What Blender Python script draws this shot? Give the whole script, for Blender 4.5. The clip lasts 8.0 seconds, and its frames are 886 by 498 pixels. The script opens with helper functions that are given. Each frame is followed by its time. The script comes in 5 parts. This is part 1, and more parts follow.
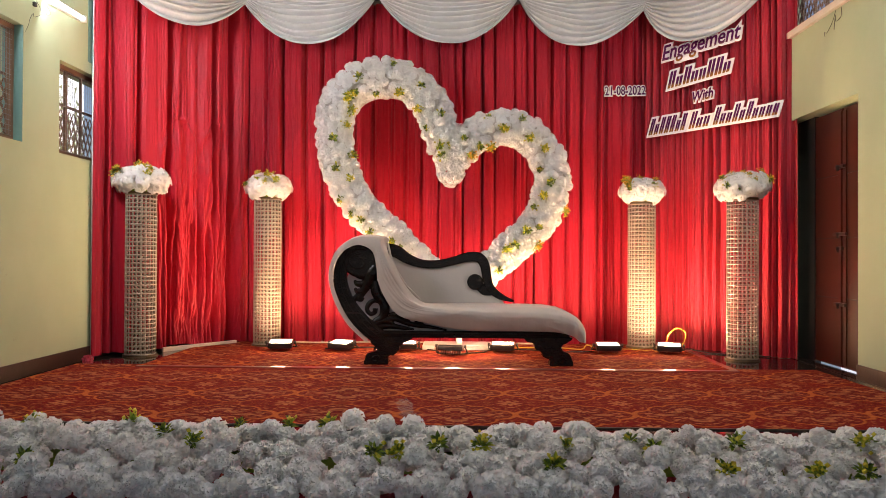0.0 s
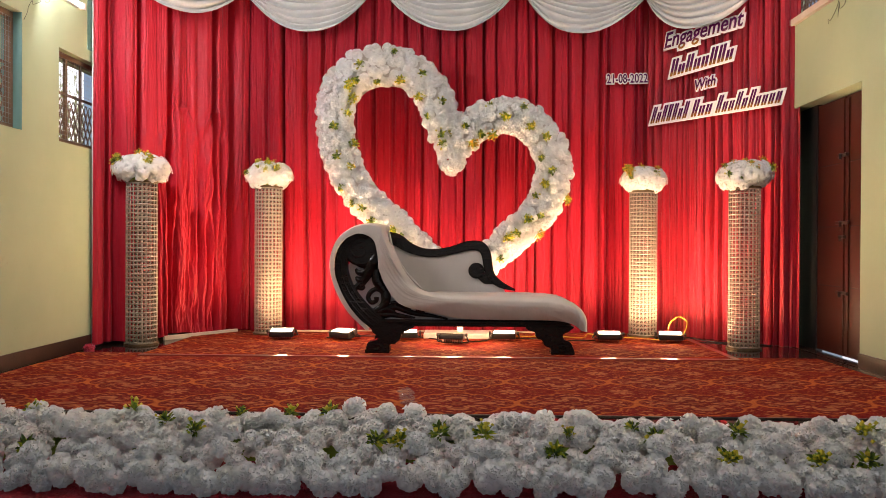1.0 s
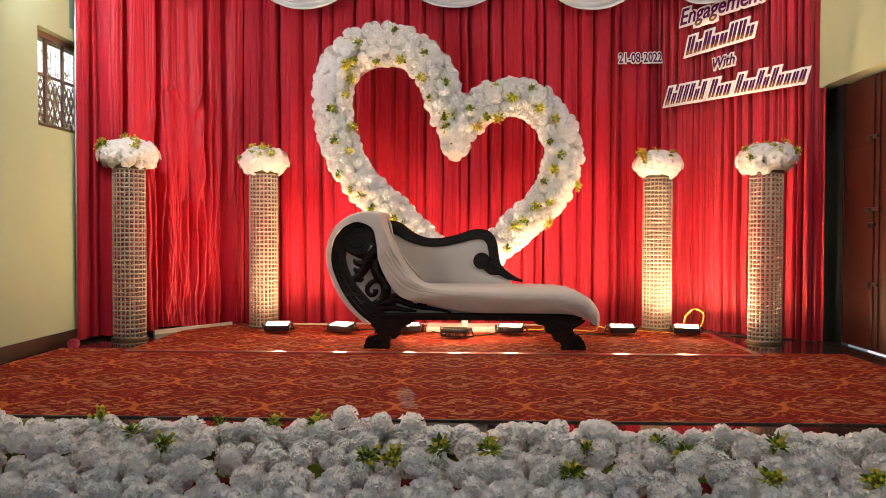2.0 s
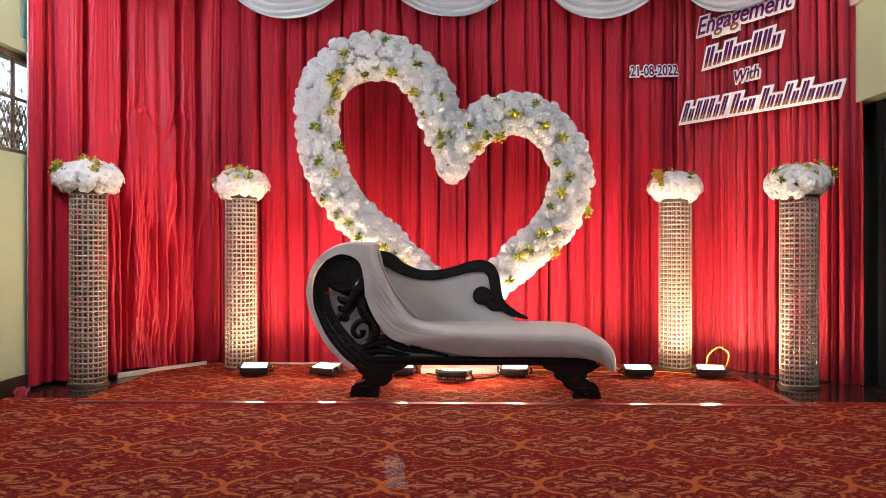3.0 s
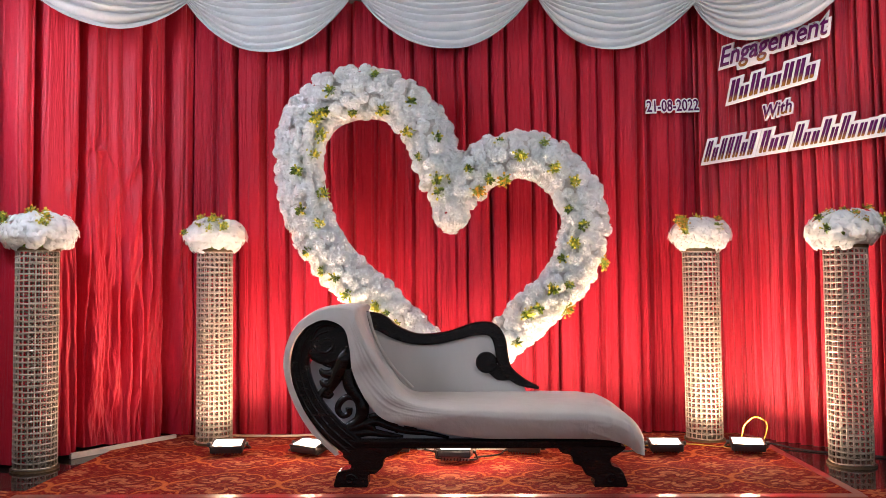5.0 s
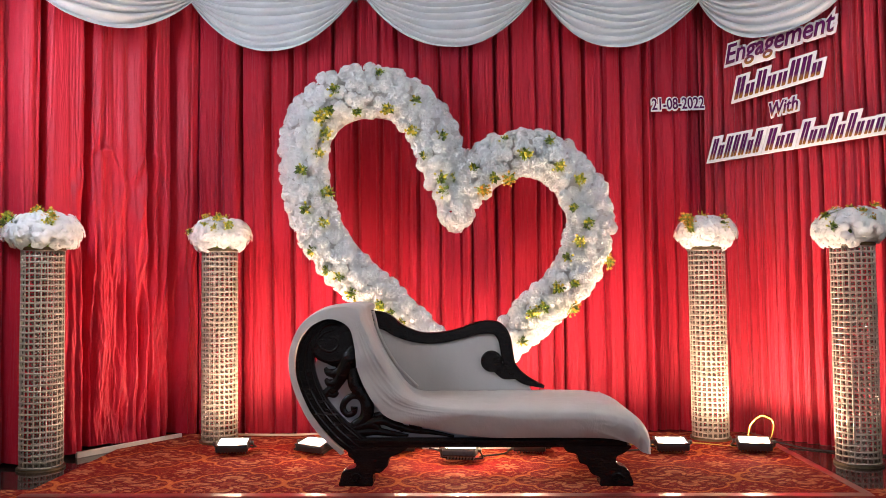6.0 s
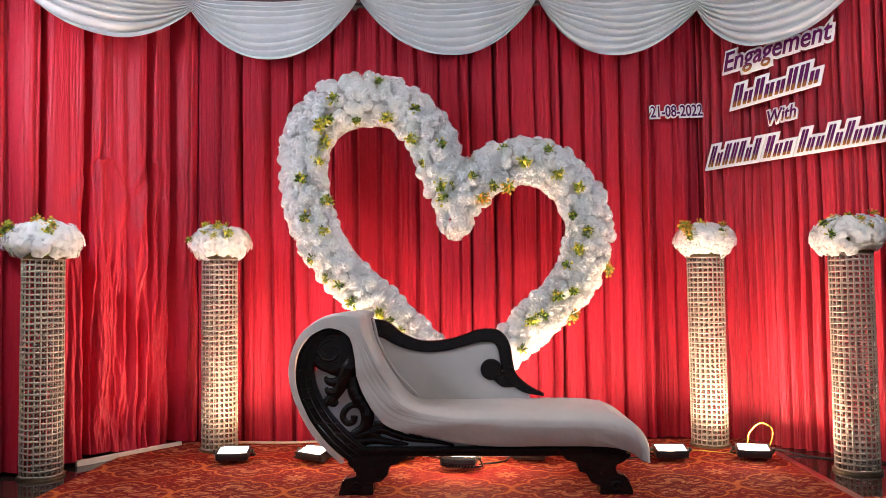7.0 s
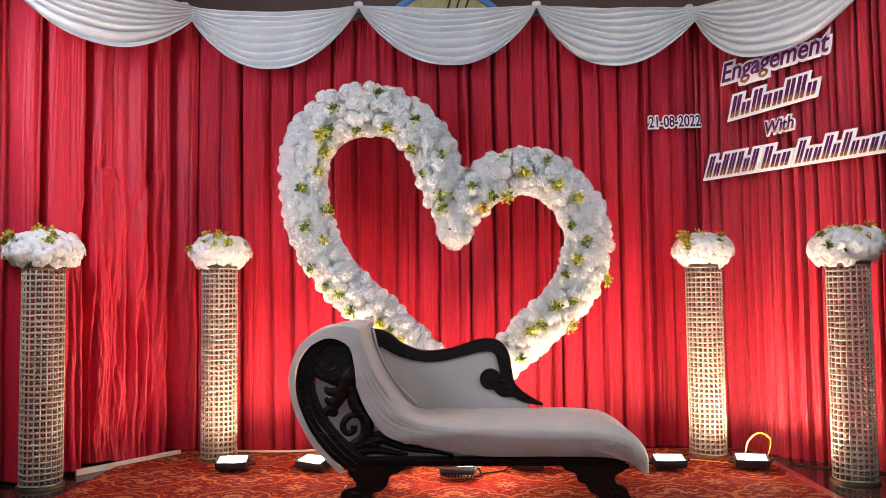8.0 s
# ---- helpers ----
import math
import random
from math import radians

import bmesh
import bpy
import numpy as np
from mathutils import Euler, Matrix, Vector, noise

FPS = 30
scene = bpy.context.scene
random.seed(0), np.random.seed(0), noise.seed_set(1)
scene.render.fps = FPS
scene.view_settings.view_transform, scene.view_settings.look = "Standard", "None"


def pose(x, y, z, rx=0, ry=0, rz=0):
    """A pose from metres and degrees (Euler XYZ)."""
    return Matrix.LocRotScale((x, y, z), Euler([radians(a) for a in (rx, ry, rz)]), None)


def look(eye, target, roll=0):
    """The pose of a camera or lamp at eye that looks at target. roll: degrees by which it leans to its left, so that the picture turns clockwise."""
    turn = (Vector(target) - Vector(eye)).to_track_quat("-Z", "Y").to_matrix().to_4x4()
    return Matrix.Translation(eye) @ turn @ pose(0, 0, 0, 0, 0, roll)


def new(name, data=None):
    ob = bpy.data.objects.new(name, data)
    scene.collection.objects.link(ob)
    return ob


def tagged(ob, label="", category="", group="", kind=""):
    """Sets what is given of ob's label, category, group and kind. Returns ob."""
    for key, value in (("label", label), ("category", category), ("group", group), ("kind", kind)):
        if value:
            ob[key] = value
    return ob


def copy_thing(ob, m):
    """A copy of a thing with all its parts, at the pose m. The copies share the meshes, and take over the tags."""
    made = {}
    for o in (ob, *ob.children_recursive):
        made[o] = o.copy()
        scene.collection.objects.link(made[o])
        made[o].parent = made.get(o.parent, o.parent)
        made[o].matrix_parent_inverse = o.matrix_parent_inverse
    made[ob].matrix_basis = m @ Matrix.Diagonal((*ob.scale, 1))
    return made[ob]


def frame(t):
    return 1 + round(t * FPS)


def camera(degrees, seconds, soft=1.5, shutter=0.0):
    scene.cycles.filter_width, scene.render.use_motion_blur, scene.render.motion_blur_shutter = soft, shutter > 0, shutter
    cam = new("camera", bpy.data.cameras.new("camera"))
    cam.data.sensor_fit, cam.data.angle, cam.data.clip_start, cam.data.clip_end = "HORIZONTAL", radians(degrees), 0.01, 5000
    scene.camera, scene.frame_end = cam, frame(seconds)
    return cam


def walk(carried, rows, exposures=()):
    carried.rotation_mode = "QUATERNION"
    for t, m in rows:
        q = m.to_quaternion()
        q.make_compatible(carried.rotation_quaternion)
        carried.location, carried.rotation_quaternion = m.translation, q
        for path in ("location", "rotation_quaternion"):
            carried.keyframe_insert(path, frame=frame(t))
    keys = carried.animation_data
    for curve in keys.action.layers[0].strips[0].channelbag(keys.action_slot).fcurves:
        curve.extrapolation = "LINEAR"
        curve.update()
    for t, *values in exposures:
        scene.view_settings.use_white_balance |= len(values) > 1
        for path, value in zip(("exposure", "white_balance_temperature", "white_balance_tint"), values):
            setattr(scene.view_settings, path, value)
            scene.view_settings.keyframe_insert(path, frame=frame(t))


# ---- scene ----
cam = camera(59.5, 8.0, soft=0.4)
PATH = [
    (0, (0.182, -0.169, 0.789), (0.13, 1.83, 0.806), 0.3),
    (0.5, (0.181, -0.167, 0.788), (0.13, 1.832, 0.798), 0.3),
    (1, (0.179, -0.159, 0.788), (0.125, 1.84, 0.776), 0.3),
    (2.5, (0.19, 0.444, 0.811), (0.118, 2.442, 0.764), 0.1),
    (3, (0.172, 0.749, 0.89), (0.112, 2.748, 0.891), 0.0),
    (3.5, (0.179, 1.024, 1.004), (0.129, 3.023, 1.06), -0.1),
    (4, (0.159, 1.226, 1.046), (0.108, 3.223, 1.138), -0.4),
    (4.5, (0.155, 1.345, 1.046), (0.104, 3.343, 1.136), -0.5),
    (6, (0.156, 1.368, 1.044), (0.088, 3.365, 1.129), -0.6),
    (6.5, (0.159, 1.37, 1.054), (0.09, 3.367, 1.142), -0.7),
    (7, (0.153, 1.356, 1.074), (0.088, 3.353, 1.167), -0.7),
    (7.5, (0.154, 1.342, 1.077), (0.09, 3.338, 1.181), -0.6),
    (8, (0.143, 1.336, 1.102), (0.084, 3.333, 1.208), -0.6),
]
walk(cam, [(t, look(eye, target, roll)) for t, eye, target, roll in PATH],
     exposures=[(0.0, -0.06, 6700, 20), (2.5, 0.0, 7000, 20), (3.1, -0.06, 5700, 19), (8.0, -0.05, 5600, 18)])

# ---- plan (metres) ----
WALL_L, WALL_R = -2.63, 2.745          # inner faces of the side walls
Y_BACK, Y_EDGE, Y_REAR = 7.35, 1.95, -7.0
CEIL, HALL = 4.1, -0.75                # ceiling height, hall floor below the stage
THICK = 0.23
CURTAIN = [(-2.665, 5.625), (-1.82, 6.80), (1.84, 6.90), (2.80, 5.93)]


# ---- world and lamps ----
world = bpy.data.worlds.new("world")
scene.world = world
world.use_nodes = True
sky = world.node_tree.nodes.new("ShaderNodeTexSky")
sky.sky_type, sky.sun_disc, sky.sun_elevation, sky.sun_rotation = "NISHITA", False, radians(50), radians(200)
world.node_tree.links.new(sky.outputs[0], world.node_tree.nodes["Background"].inputs[0])
world.node_tree.nodes["Background"].inputs[1].default_value = 0.1


def area_lamp(name, m, sx, sy, watts, colour):
    data = bpy.data.lights.new(name, "AREA")
    data.shape, data.size, data.size_y, data.energy, data.color = "RECTANGLE", sx, sy, watts, colour
    ob = new(name, data)
    ob.matrix_world = m
    return ob


FLOOD, WARM = 26.0, (1.0, 0.68, 0.37)
FLOODS = [  # x, y, turn of the housing, share of the light, tilt away from the hall in degrees
    (-1.29, 6.08, 6, 0.85, -6), (-0.79, 6.08, -26, 1.05, -6), (-0.285, 6.10, 5, 1.0, -3), (0.09, 5.84, -8, 1.1, 10),
    (0.505, 6.08, -8, 1.0, -3), (1.345, 6.09, -2, 1.0, -4), (1.835, 6.09, -12, 1.6, -4)]


def flood_pose(x, y, turn, tilt):
    return pose(x, y, 0.012 + 0.075 * math.sin(radians(abs(tilt))), 0, 0, turn) @ pose(0, 0, 0, -tilt, 0, 0)


for x, y, turn, k, tilt in FLOODS:
    area_lamp("flood_light_source", flood_pose(x, y, turn, tilt) @ pose(0, 0.005, 0.088, 180, 0, 0), 0.17, 0.11, FLOOD * k, WARM)
    bulb = bpy.data.lights.new("flood_spill", "POINT")
    bulb.energy, bulb.color, bulb.shadow_soft_size = 4.6 * k, WARM, 0.04
    new("flood_spill", bulb).matrix_world = flood_pose(x, y, turn, tilt) @ pose(0, 0, 0.128)
# daylight from the hall, its entrance and side windows assumed out of view, and the tubes
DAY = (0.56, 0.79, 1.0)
area_lamp("assumed_entrance_daylight", look((0, Y_REAR + 0.1, 1.0), (0, 4, 0.9)), 3.0, 2.4, 8, DAY)
area_lamp("assumed_hall_daylight", look((WALL_L + 0.01, -1.6, 1.35), (0, -1.6, 1.35)), 4.6, 1.7, 8, DAY)
area_lamp("assumed_hall_daylight", look((WALL_R - 0.01, -1.6, 1.35), (0, -1.6, 1.35)), 4.6, 1.7, 7, DAY)
area_lamp("window_daylight", look((WALL_L - 0.1, 4.0, 1.87), (0, 4.0, 1.6)), 1.2, 0.7, 4, (0.85, 0.93, 1.0))
# only the first tube is in view; the other two are added stage light
TUBES = [(-1, 4.765, 2.48, 36.0), (-1, 4.25, 2.95, 58.0), (1, 3.9, 2.85, 62.0)]   # side, y, z, watts
for side, y, z, watts in TUBES:
    x = WALL_L + 0.09 if side < 0 else WALL_R - 0.09
    area_lamp("tube_source", look((x, y, z - 0.03), (x - side * 2.5, y + 1.5, 1.6)), 1.15, 0.03, watts, (0.94, 0.98, 1.0))


# ---- materials ----
class N:
    """A socket of a material's tree with arithmetic."""
    def __init__(self, nt, s):
        self.nt, self.s = nt, s

    def op(self, kind, *others):
        n = self.nt.nodes.new("ShaderNodeMath")
        n.operation = kind
        for i, o in enumerate((self, *others)):
            if isinstance(o, N):
                self.nt.links.new(o.s, n.inputs[i])
            else:
                n.inputs[i].default_value = o
        return N(self.nt, n.outputs[0])

    def __add__(self, o): return self.op("ADD", o)
    def __sub__(self, o): return self.op("SUBTRACT", o)
    def __mul__(self, o): return self.op("MULTIPLY", o)

    def less(self, edge, soft):
        """1 where the value is below edge, with a soft border."""
        n = self.nt.nodes.new("ShaderNodeMapRange")
        self.nt.links.new(self.s, n.inputs[0])
        n.inputs[1].default_value, n.inputs[2].default_value = edge - soft, edge + soft
        n.inputs[3].default_value, n.inputs[4].default_value = 1.0, 0.0
        return N(self.nt, n.outputs[0])


def material(name, colour, rough=0.6, metal=0.0, **more):
    m = bpy.data.materials.new(name)
    m.use_nodes = True
    b = m.node_tree.nodes["Principled BSDF"]
    b.inputs["Base Color"].default_value = (*colour, 1)
    b.inputs["Roughness"].default_value, b.inputs["Metallic"].default_value = rough, metal
    for key, value in more.items():
        b.inputs[key.replace("_", " ")].default_value = value
    return m


def coords(m, kind="Object", scale=(1, 1, 1)):
    nt = m.node_tree
    tc, mp = nt.nodes.new("ShaderNodeTexCoord"), nt.nodes.new("ShaderNodeMapping")
    nt.links.new(tc.outputs[kind], mp.inputs[0])
    mp.inputs["Scale"].default_value = scale
    return mp.outputs[0]


def noise_tex(m, vec, scale, detail=4.0, rough=0.55, distort=0.0):
    n = m.node_tree.nodes.new("ShaderNodeTexNoise")
    m.node_tree.links.new(vec, n.inputs["Vector"])
    n.inputs["Scale"].default_value, n.inputs["Detail"].default_value = scale, detail
    n.inputs["Roughness"].default_value, n.inputs["Distortion"].default_value = rough, distort
    return n.outputs[0]


def ramp(m, fac, stops):
    n = m.node_tree.nodes.new("ShaderNodeValToRGB")
    m.node_tree.links.new(fac, n.inputs[0])
    while len(n.color_ramp.elements) < len(stops):
        n.color_ramp.elements.new(0.5)
    for e, (p, c) in zip(n.color_ramp.elements, stops):
        e.position, e.color = p, (*c, 1)
    return n.outputs[0]


def mix(m, fac, a, b, kind="MIX"):
    n = m.node_tree.nodes.new("ShaderNodeMix")
    n.data_type, n.blend_type = "RGBA", kind
    for slot, v in ((0, fac), (6, a), (7, b)):
        if isinstance(v, (int, float)):
            n.inputs[slot].default_value = v
        elif isinstance(v, tuple):
            n.inputs[slot].default_value = (*v, 1)
        else:
            m.node_tree.links.new(v.s if isinstance(v, N) else v, n.inputs[slot])
    return n.outputs[2]


def put(m, slot, sock):
    m.node_tree.links.new(sock.s if isinstance(sock, N) else sock, m.node_tree.nodes["Principled BSDF"].inputs[slot])


def bump(m, height, strength=0.3, dist=0.01):
    n = m.node_tree.nodes.new("ShaderNodeBump")
    n.inputs["Strength"].default_value, n.inputs["Distance"].default_value = strength, dist
    m.node_tree.links.new(height.s if isinstance(height, N) else height, n.inputs["Height"])
    put(m, "Normal", n.outputs[0])


def mottled(name, a, b, scale, rough, bscale=60, bstr=0.15, stretch=(1, 1, 1), **more):
    """Two colours mixed by a broad noise, with fine relief."""
    m = material(name, a, rough, **more)
    v = coords(m, scale=stretch)
    put(m, "Base Color", ramp(m, noise_tex(m, v, scale, 6), [(0.3, a), (0.7, b)]))
    bump(m, noise_tex(m, v, bscale, 5), bstr, 0.004)
    return m


def painted_wall(name, a, b, dirt):
    m = material(name, a, 0.8)
    v = coords(m)
    base = ramp(m, noise_tex(m, v, 1.6, 7, 0.6), [(0.3, a), (0.7, b)])
    spots = ramp(m, noise_tex(m, v, 7.0, 8, 0.7), [(0.66, (0, 0, 0)), (0.74, (1, 1, 1))])
    put(m, "Base Color", mix(m, mix(m, 1.0, spots, (0.35, 0.35, 0.35), "MULTIPLY"), base, dirt))
    bump(m, noise_tex(m, v, 45, 6, 0.65), 0.18, 0.004)
    return m


def cloth(name, a, b, wrinkle=(26, 26, 1.6), rough=0.62, strength=0.45, sheen=0.35, spec=0.16):
    m = material(name, a, rough)
    put(m, "Base Color", ramp(m, noise_tex(m, coords(m, scale=(1, 1, 0.25)), 5, 5), [(0.3, a), (0.7, b)]))
    m.node_tree.nodes["Principled BSDF"].inputs["Sheen Weight"].default_value = sheen
    m.node_tree.nodes["Principled BSDF"].inputs["Specular IOR Level"].default_value = spec
    h1 = N(m.node_tree, noise_tex(m, coords(m, scale=wrinkle), 1.0, 4, 0.6, 0.6))
    h2 = N(m.node_tree, noise_tex(m, coords(m, scale=(420, 420, 300)), 1.0, 2))
    h3 = N(m.node_tree, noise_tex(m, coords(m, scale=tuple(3.1 * w for w in wrinkle)), 1.0, 3, 0.6, 0.4))
    bump(m, h1 + h3 * 0.45 + h2 * 0.05, strength, 0.016)
    return m


def carpet_material(name, spin=0.0):
    """Wine-red carpet with eight-lobed gold medallions in square fields, leaves and blossoms inside."""
    m = material(name, (0.2, 0.02, 0.012), 0.95)
    nt = m.node_tree
    sep = nt.nodes.new("ShaderNodeSeparateXYZ")
    warp = nt.nodes.new("ShaderNodeMix")
    warp.data_type, warp.blend_type = "RGBA", "LINEAR_LIGHT"
    warp.inputs[0].default_value = 0.010
    co = coords(m)
    nz = nt.nodes.new("ShaderNodeTexNoise")
    nz.inputs["Scale"].default_value = 9.0
    nt.links.new(co, nz.inputs["Vector"])
    nt.links.new(co, warp.inputs[6]), nt.links.new(nz.outputs["Color"], warp.inputs[7])
    nt.links.new(warp.outputs[2], sep.inputs[0])
    x, y = N(nt, sep.outputs[0]), N(nt, sep.outputs[1])
    # square fields of 0.59 m, the carpet lying 2.6 degrees askew
    cs, sn = math.cos(math.radians(2.6)), math.sin(math.radians(2.6))
    px, py = x - 0.15, y - 3.655
    u, v = (px * cs + py * sn) * (1 / 0.59), (py * cs - px * sn) * (1 / 0.595)
    mx = (((u + 0.5).op("FRACT") - 0.5) * 0.59).op("ABSOLUTE")
    my = (((v + 0.5).op("FRACT") - 0.5) * 0.595).op("ABSOLUTE")

    def dist(cx, cy):
        ax, ay = mx - cx, my - cy
        return ((ax * ax) + (ay * ay)).op("SQRT")

    def leaf(cx, cy, a, b, deg):
        c_, s_ = math.cos(math.radians(deg)), math.sin(math.radians(deg))
        ax, ay = mx - cx, my - cy
        p, q = (ax * c_ + ay * s_) * (1 / a), (ay * c_ - ax * s_) * (1 / b)
        return ((p * p) + (q * q)).less(1.0, 0.35)

    # the medallion's outline: eight round lobes joined
    gap = dist(0.188, 0.0) - 0.105
    for cx, cy, rad in ((0.088, 0.112, 0.105), (0.0, 0.168, 0.100), (0.08, 0.0, 0.15)):
        gap = gap.op("MINIMUM", dist(cx, cy) - rad)
    thick = (mx * -1.0).less(-0.225, 0.04) * 0.007 + 0.0068
    line = (gap.op("ABSOLUTE") - thick).less(0.0, 0.004)
    inner = ((gap + 0.030).op("ABSOLUTE") - 0.003).less(0.0, 0.003)
    inside = gap.less(-0.012, 0.008)
    # mirrored leaves, fans and blossoms
    gold = leaf(0.142, 0.0, 0.055, 0.022, 0)
    for args in ((0.0, 0.132, 0.050, 0.034, 0), (0.066, 0.072, 0.034, 0.010, 48), (0.094, 0.056, 0.034, 0.010, 28), (0.040, 0.086, 0.032, 0.010, 68),
                 (0.122, 0.118, 0.026, 0.012, 40), (0.212, 0.034, 0.026, 0.009, -24), (0.040, 0.198, 0.022, 0.009, -30),
                 (0.295, 0.262, 0.013, 0.030, 0), (0.258, 0.297, 0.032, 0.013, 0), (0.262, 0.258, 0.034, 0.010, 45), (0.295, 0.180, 0.020, 0.012, 0)):
        gold = gold.op("MAXIMUM", leaf(*args))
    dark = leaf(0.0, 0.120, 0.026, 0.016, 0).op("MAXIMUM", leaf(0.142, 0.0, 0.026, 0.008, 0)).op("MAXIMUM", dist(0.295, 0.2975).less(0.012, 0.004))
    comb = nt.nodes.new("ShaderNodeCombineXYZ")
    nt.links.new(mx.s, comb.inputs[0]), nt.links.new(my.s, comb.inputs[1])
    spray = N(nt, noise_tex(m, comb.outputs[0], 22, 2, 0.5, 0.9))
    spray2 = N(nt, noise_tex(m, comb.outputs[0], 36, 2, 0.5, 1.2))
    leafs = (spray - 0.56).op("ABSOLUTE").less(0.030, 0.02)
    blooms = (spray2 * -1.0).less(-0.60, 0.03)
    r = ((mx * mx) + (my * my)).op("SQRT")
    wave = (my.op("ARCTAN2", mx) * 6.0).op("COSINE")
    petals = (r - wave * 0.013).less(0.036, 0.005)
    core = r.less(0.014, 0.004)
    fine = noise_tex(m, coords(m, scale=(110, 110, 110)), 1.0, 3)
    broad = noise_tex(m, co, 1.3, 5)
    c = ramp(m, broad, [(0.3, (0.125, 0.003, 0.005)), (0.7, (0.185, 0.005, 0.008))])
    c = mix(m, inside * 0.40, c, (0.085, 0.004, 0.010))
    c = mix(m, leafs * 0.45, c, (0.36, 0.050, 0.016))
    c = mix(m, blooms * 0.60, c, (0.46, 0.140, 0.045))
    c = mix(m, gold * 0.62, c, (0.52, 0.190, 0.070))
    c = mix(m, petals * 0.36, c, (0.48, 0.140, 0.040))
    c = mix(m, dark.op("MAXIMUM", core) * 0.7, c, (0.12, 0.010, 0.012))
    c = mix(m, inner * 0.25, c, (0.30, 0.045, 0.012))
    c = mix(m, line * 0.78, c, (0.50, 0.130, 0.026))
    c = mix(m, 0.8, c, ramp(m, fine, [(0.2, (0.35, 0.35, 0.35)), (0.8, (1.4, 1.4, 1.4))]), "MULTIPLY")
    put(m, "Base Color", c)
    m.node_tree.nodes["Principled BSDF"].inputs["Specular IOR Level"].default_value = 0.08
    m.node_tree.nodes["Principled BSDF"].inputs["Sheen Weight"].default_value = 0.05
    m.node_tree.nodes["Principled BSDF"].inputs["Sheen Tint"].default_value = (1.0, 0.16, 0.05, 1)
    bump(m, fine, 0.5, 0.006)
    return m


def glow(name, colour, strength):
    m = material(name, (0.8, 0.8, 0.8), 0.4)
    b = m.node_tree.nodes["Principled BSDF"]
    b.inputs["Emission Color"].default_value, b.inputs["Emission Strength"].default_value = (*colour, 1), strength
    return m


def petal_material(name, colour, deep):
    """Thin artificial petals: matt and letting some light through, each bloom a little different."""
    m = material(name, colour, 0.75)
    nt = m.node_tree
    info = nt.nodes.new("ShaderNodeObjectInfo")
    geo = nt.nodes.new("ShaderNodeNewGeometry")
    k = N(nt, info.outputs["Random"]) * 0.5 + N(nt, geo.outputs["Random Per Island"]) * 0.5
    c = ramp(m, k.s, [(0.1, deep), (0.9, colour)])
    put(m, "Base Color", c)
    bump(m, noise_tex(m, coords(m), 170, 3), 0.4, 0.003)
    tr = nt.nodes.new("ShaderNodeBsdfTranslucent")
    nt.links.new(c, tr.inputs[0])
    mx = nt.nodes.new("ShaderNodeMixShader")
    mx.inputs[0].default_value = 0.60
    nt.links.new(nt.nodes["Principled BSDF"].outputs[0], mx.inputs[1])
    nt.links.new(tr.outputs[0], mx.inputs[2])
    nt.links.new(mx.outputs[0], nt.nodes["Material Output"].inputs[0])
    return m


def leaf_material(name, dark, middle, light):
    """Plastic leaves, every one a little lighter or darker than the next."""
    m = material(name, middle, 0.5)
    geo = m.node_tree.nodes.new("ShaderNodeNewGeometry")
    put(m, "Base Color", ramp(m, geo.outputs["Random Per Island"], [(0.05, dark), (0.5, middle), (0.95, light)]))
    bump(m, noise_tex(m, coords(m), 120, 3), 0.3, 0.002)
    return m


M_WALL = painted_wall("pale_green_paint", (0.38, 0.46, 0.29), (0.43, 0.51, 0.33), (0.30, 0.30, 0.22))
M_TEAL = mottled("teal_paint", (0.13, 0.27, 0.24), (0.16, 0.31, 0.28), 3, 0.6)
M_BROWNWALL = mottled("brown_paint", (0.060, 0.028, 0.020), (0.080, 0.038, 0.026), 3, 0.6)
M_CEIL = mottled("ceiling_paint", (0.62, 0.60, 0.54), (0.68, 0.66, 0.60), 2, 0.8)
M_BASE = mottled("dark_skirting", (0.030, 0.014, 0.010), (0.050, 0.024, 0.016), 9, 0.35)
M_GRANITE = mottled("polished_granite", (0.022, 0.011, 0.009), (0.050, 0.026, 0.020), 130, 0.07, 4, 0.02)
M_MARBLE = mottled("white_marble", (0.46, 0.47, 0.50), (0.60, 0.61, 0.63), 4, 0.18, 30, 0.03)
M_TILE = mottled("hall_tile", (0.35, 0.33, 0.30), (0.42, 0.40, 0.36), 3, 0.3, 20, 0.03)
M_CARPET = carpet_material("patterned_carpet")
M_TAPE = material("clear_glossy_tape", (0.24, 0.04, 0.03), 0.30, Coat_Weight=1.0, Coat_Roughness=0.26)
M_RED = cloth("red_satin", (0.31, 0.006, 0.018), (0.38, 0.009, 0.025), (48, 48, 1.8), 0.50, 1.0, 0.02, 0.20)
# side curtains' reds are lightened in the colour, standing in for stronger light there
M_REDCRUMPLE = cloth("crumpled_red_satin", (0.39, 0.009, 0.022), (0.46, 0.013, 0.030), (34, 34, 3.0), 0.48, 0.55, 0.04, 0.28)
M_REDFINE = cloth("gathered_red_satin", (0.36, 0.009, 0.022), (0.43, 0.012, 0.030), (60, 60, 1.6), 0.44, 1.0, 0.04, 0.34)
M_SWAG = cloth("white_swag_cloth", (0.52, 0.52, 0.52), (0.60, 0.60, 0.60), (3, 3, 30), 0.7, 0.35, 0.1)
M_COVER = cloth("off_white_cover", (0.43, 0.384, 0.34), (0.48, 0.43, 0.388), (9, 9, 7), 0.6, 0.28, 0.2)
M_PANEL = cloth("grey_upholstery", (0.42, 0.385, 0.355), (0.47, 0.43, 0.40), (8, 8, 8), 0.65, 0.12, 0.3)
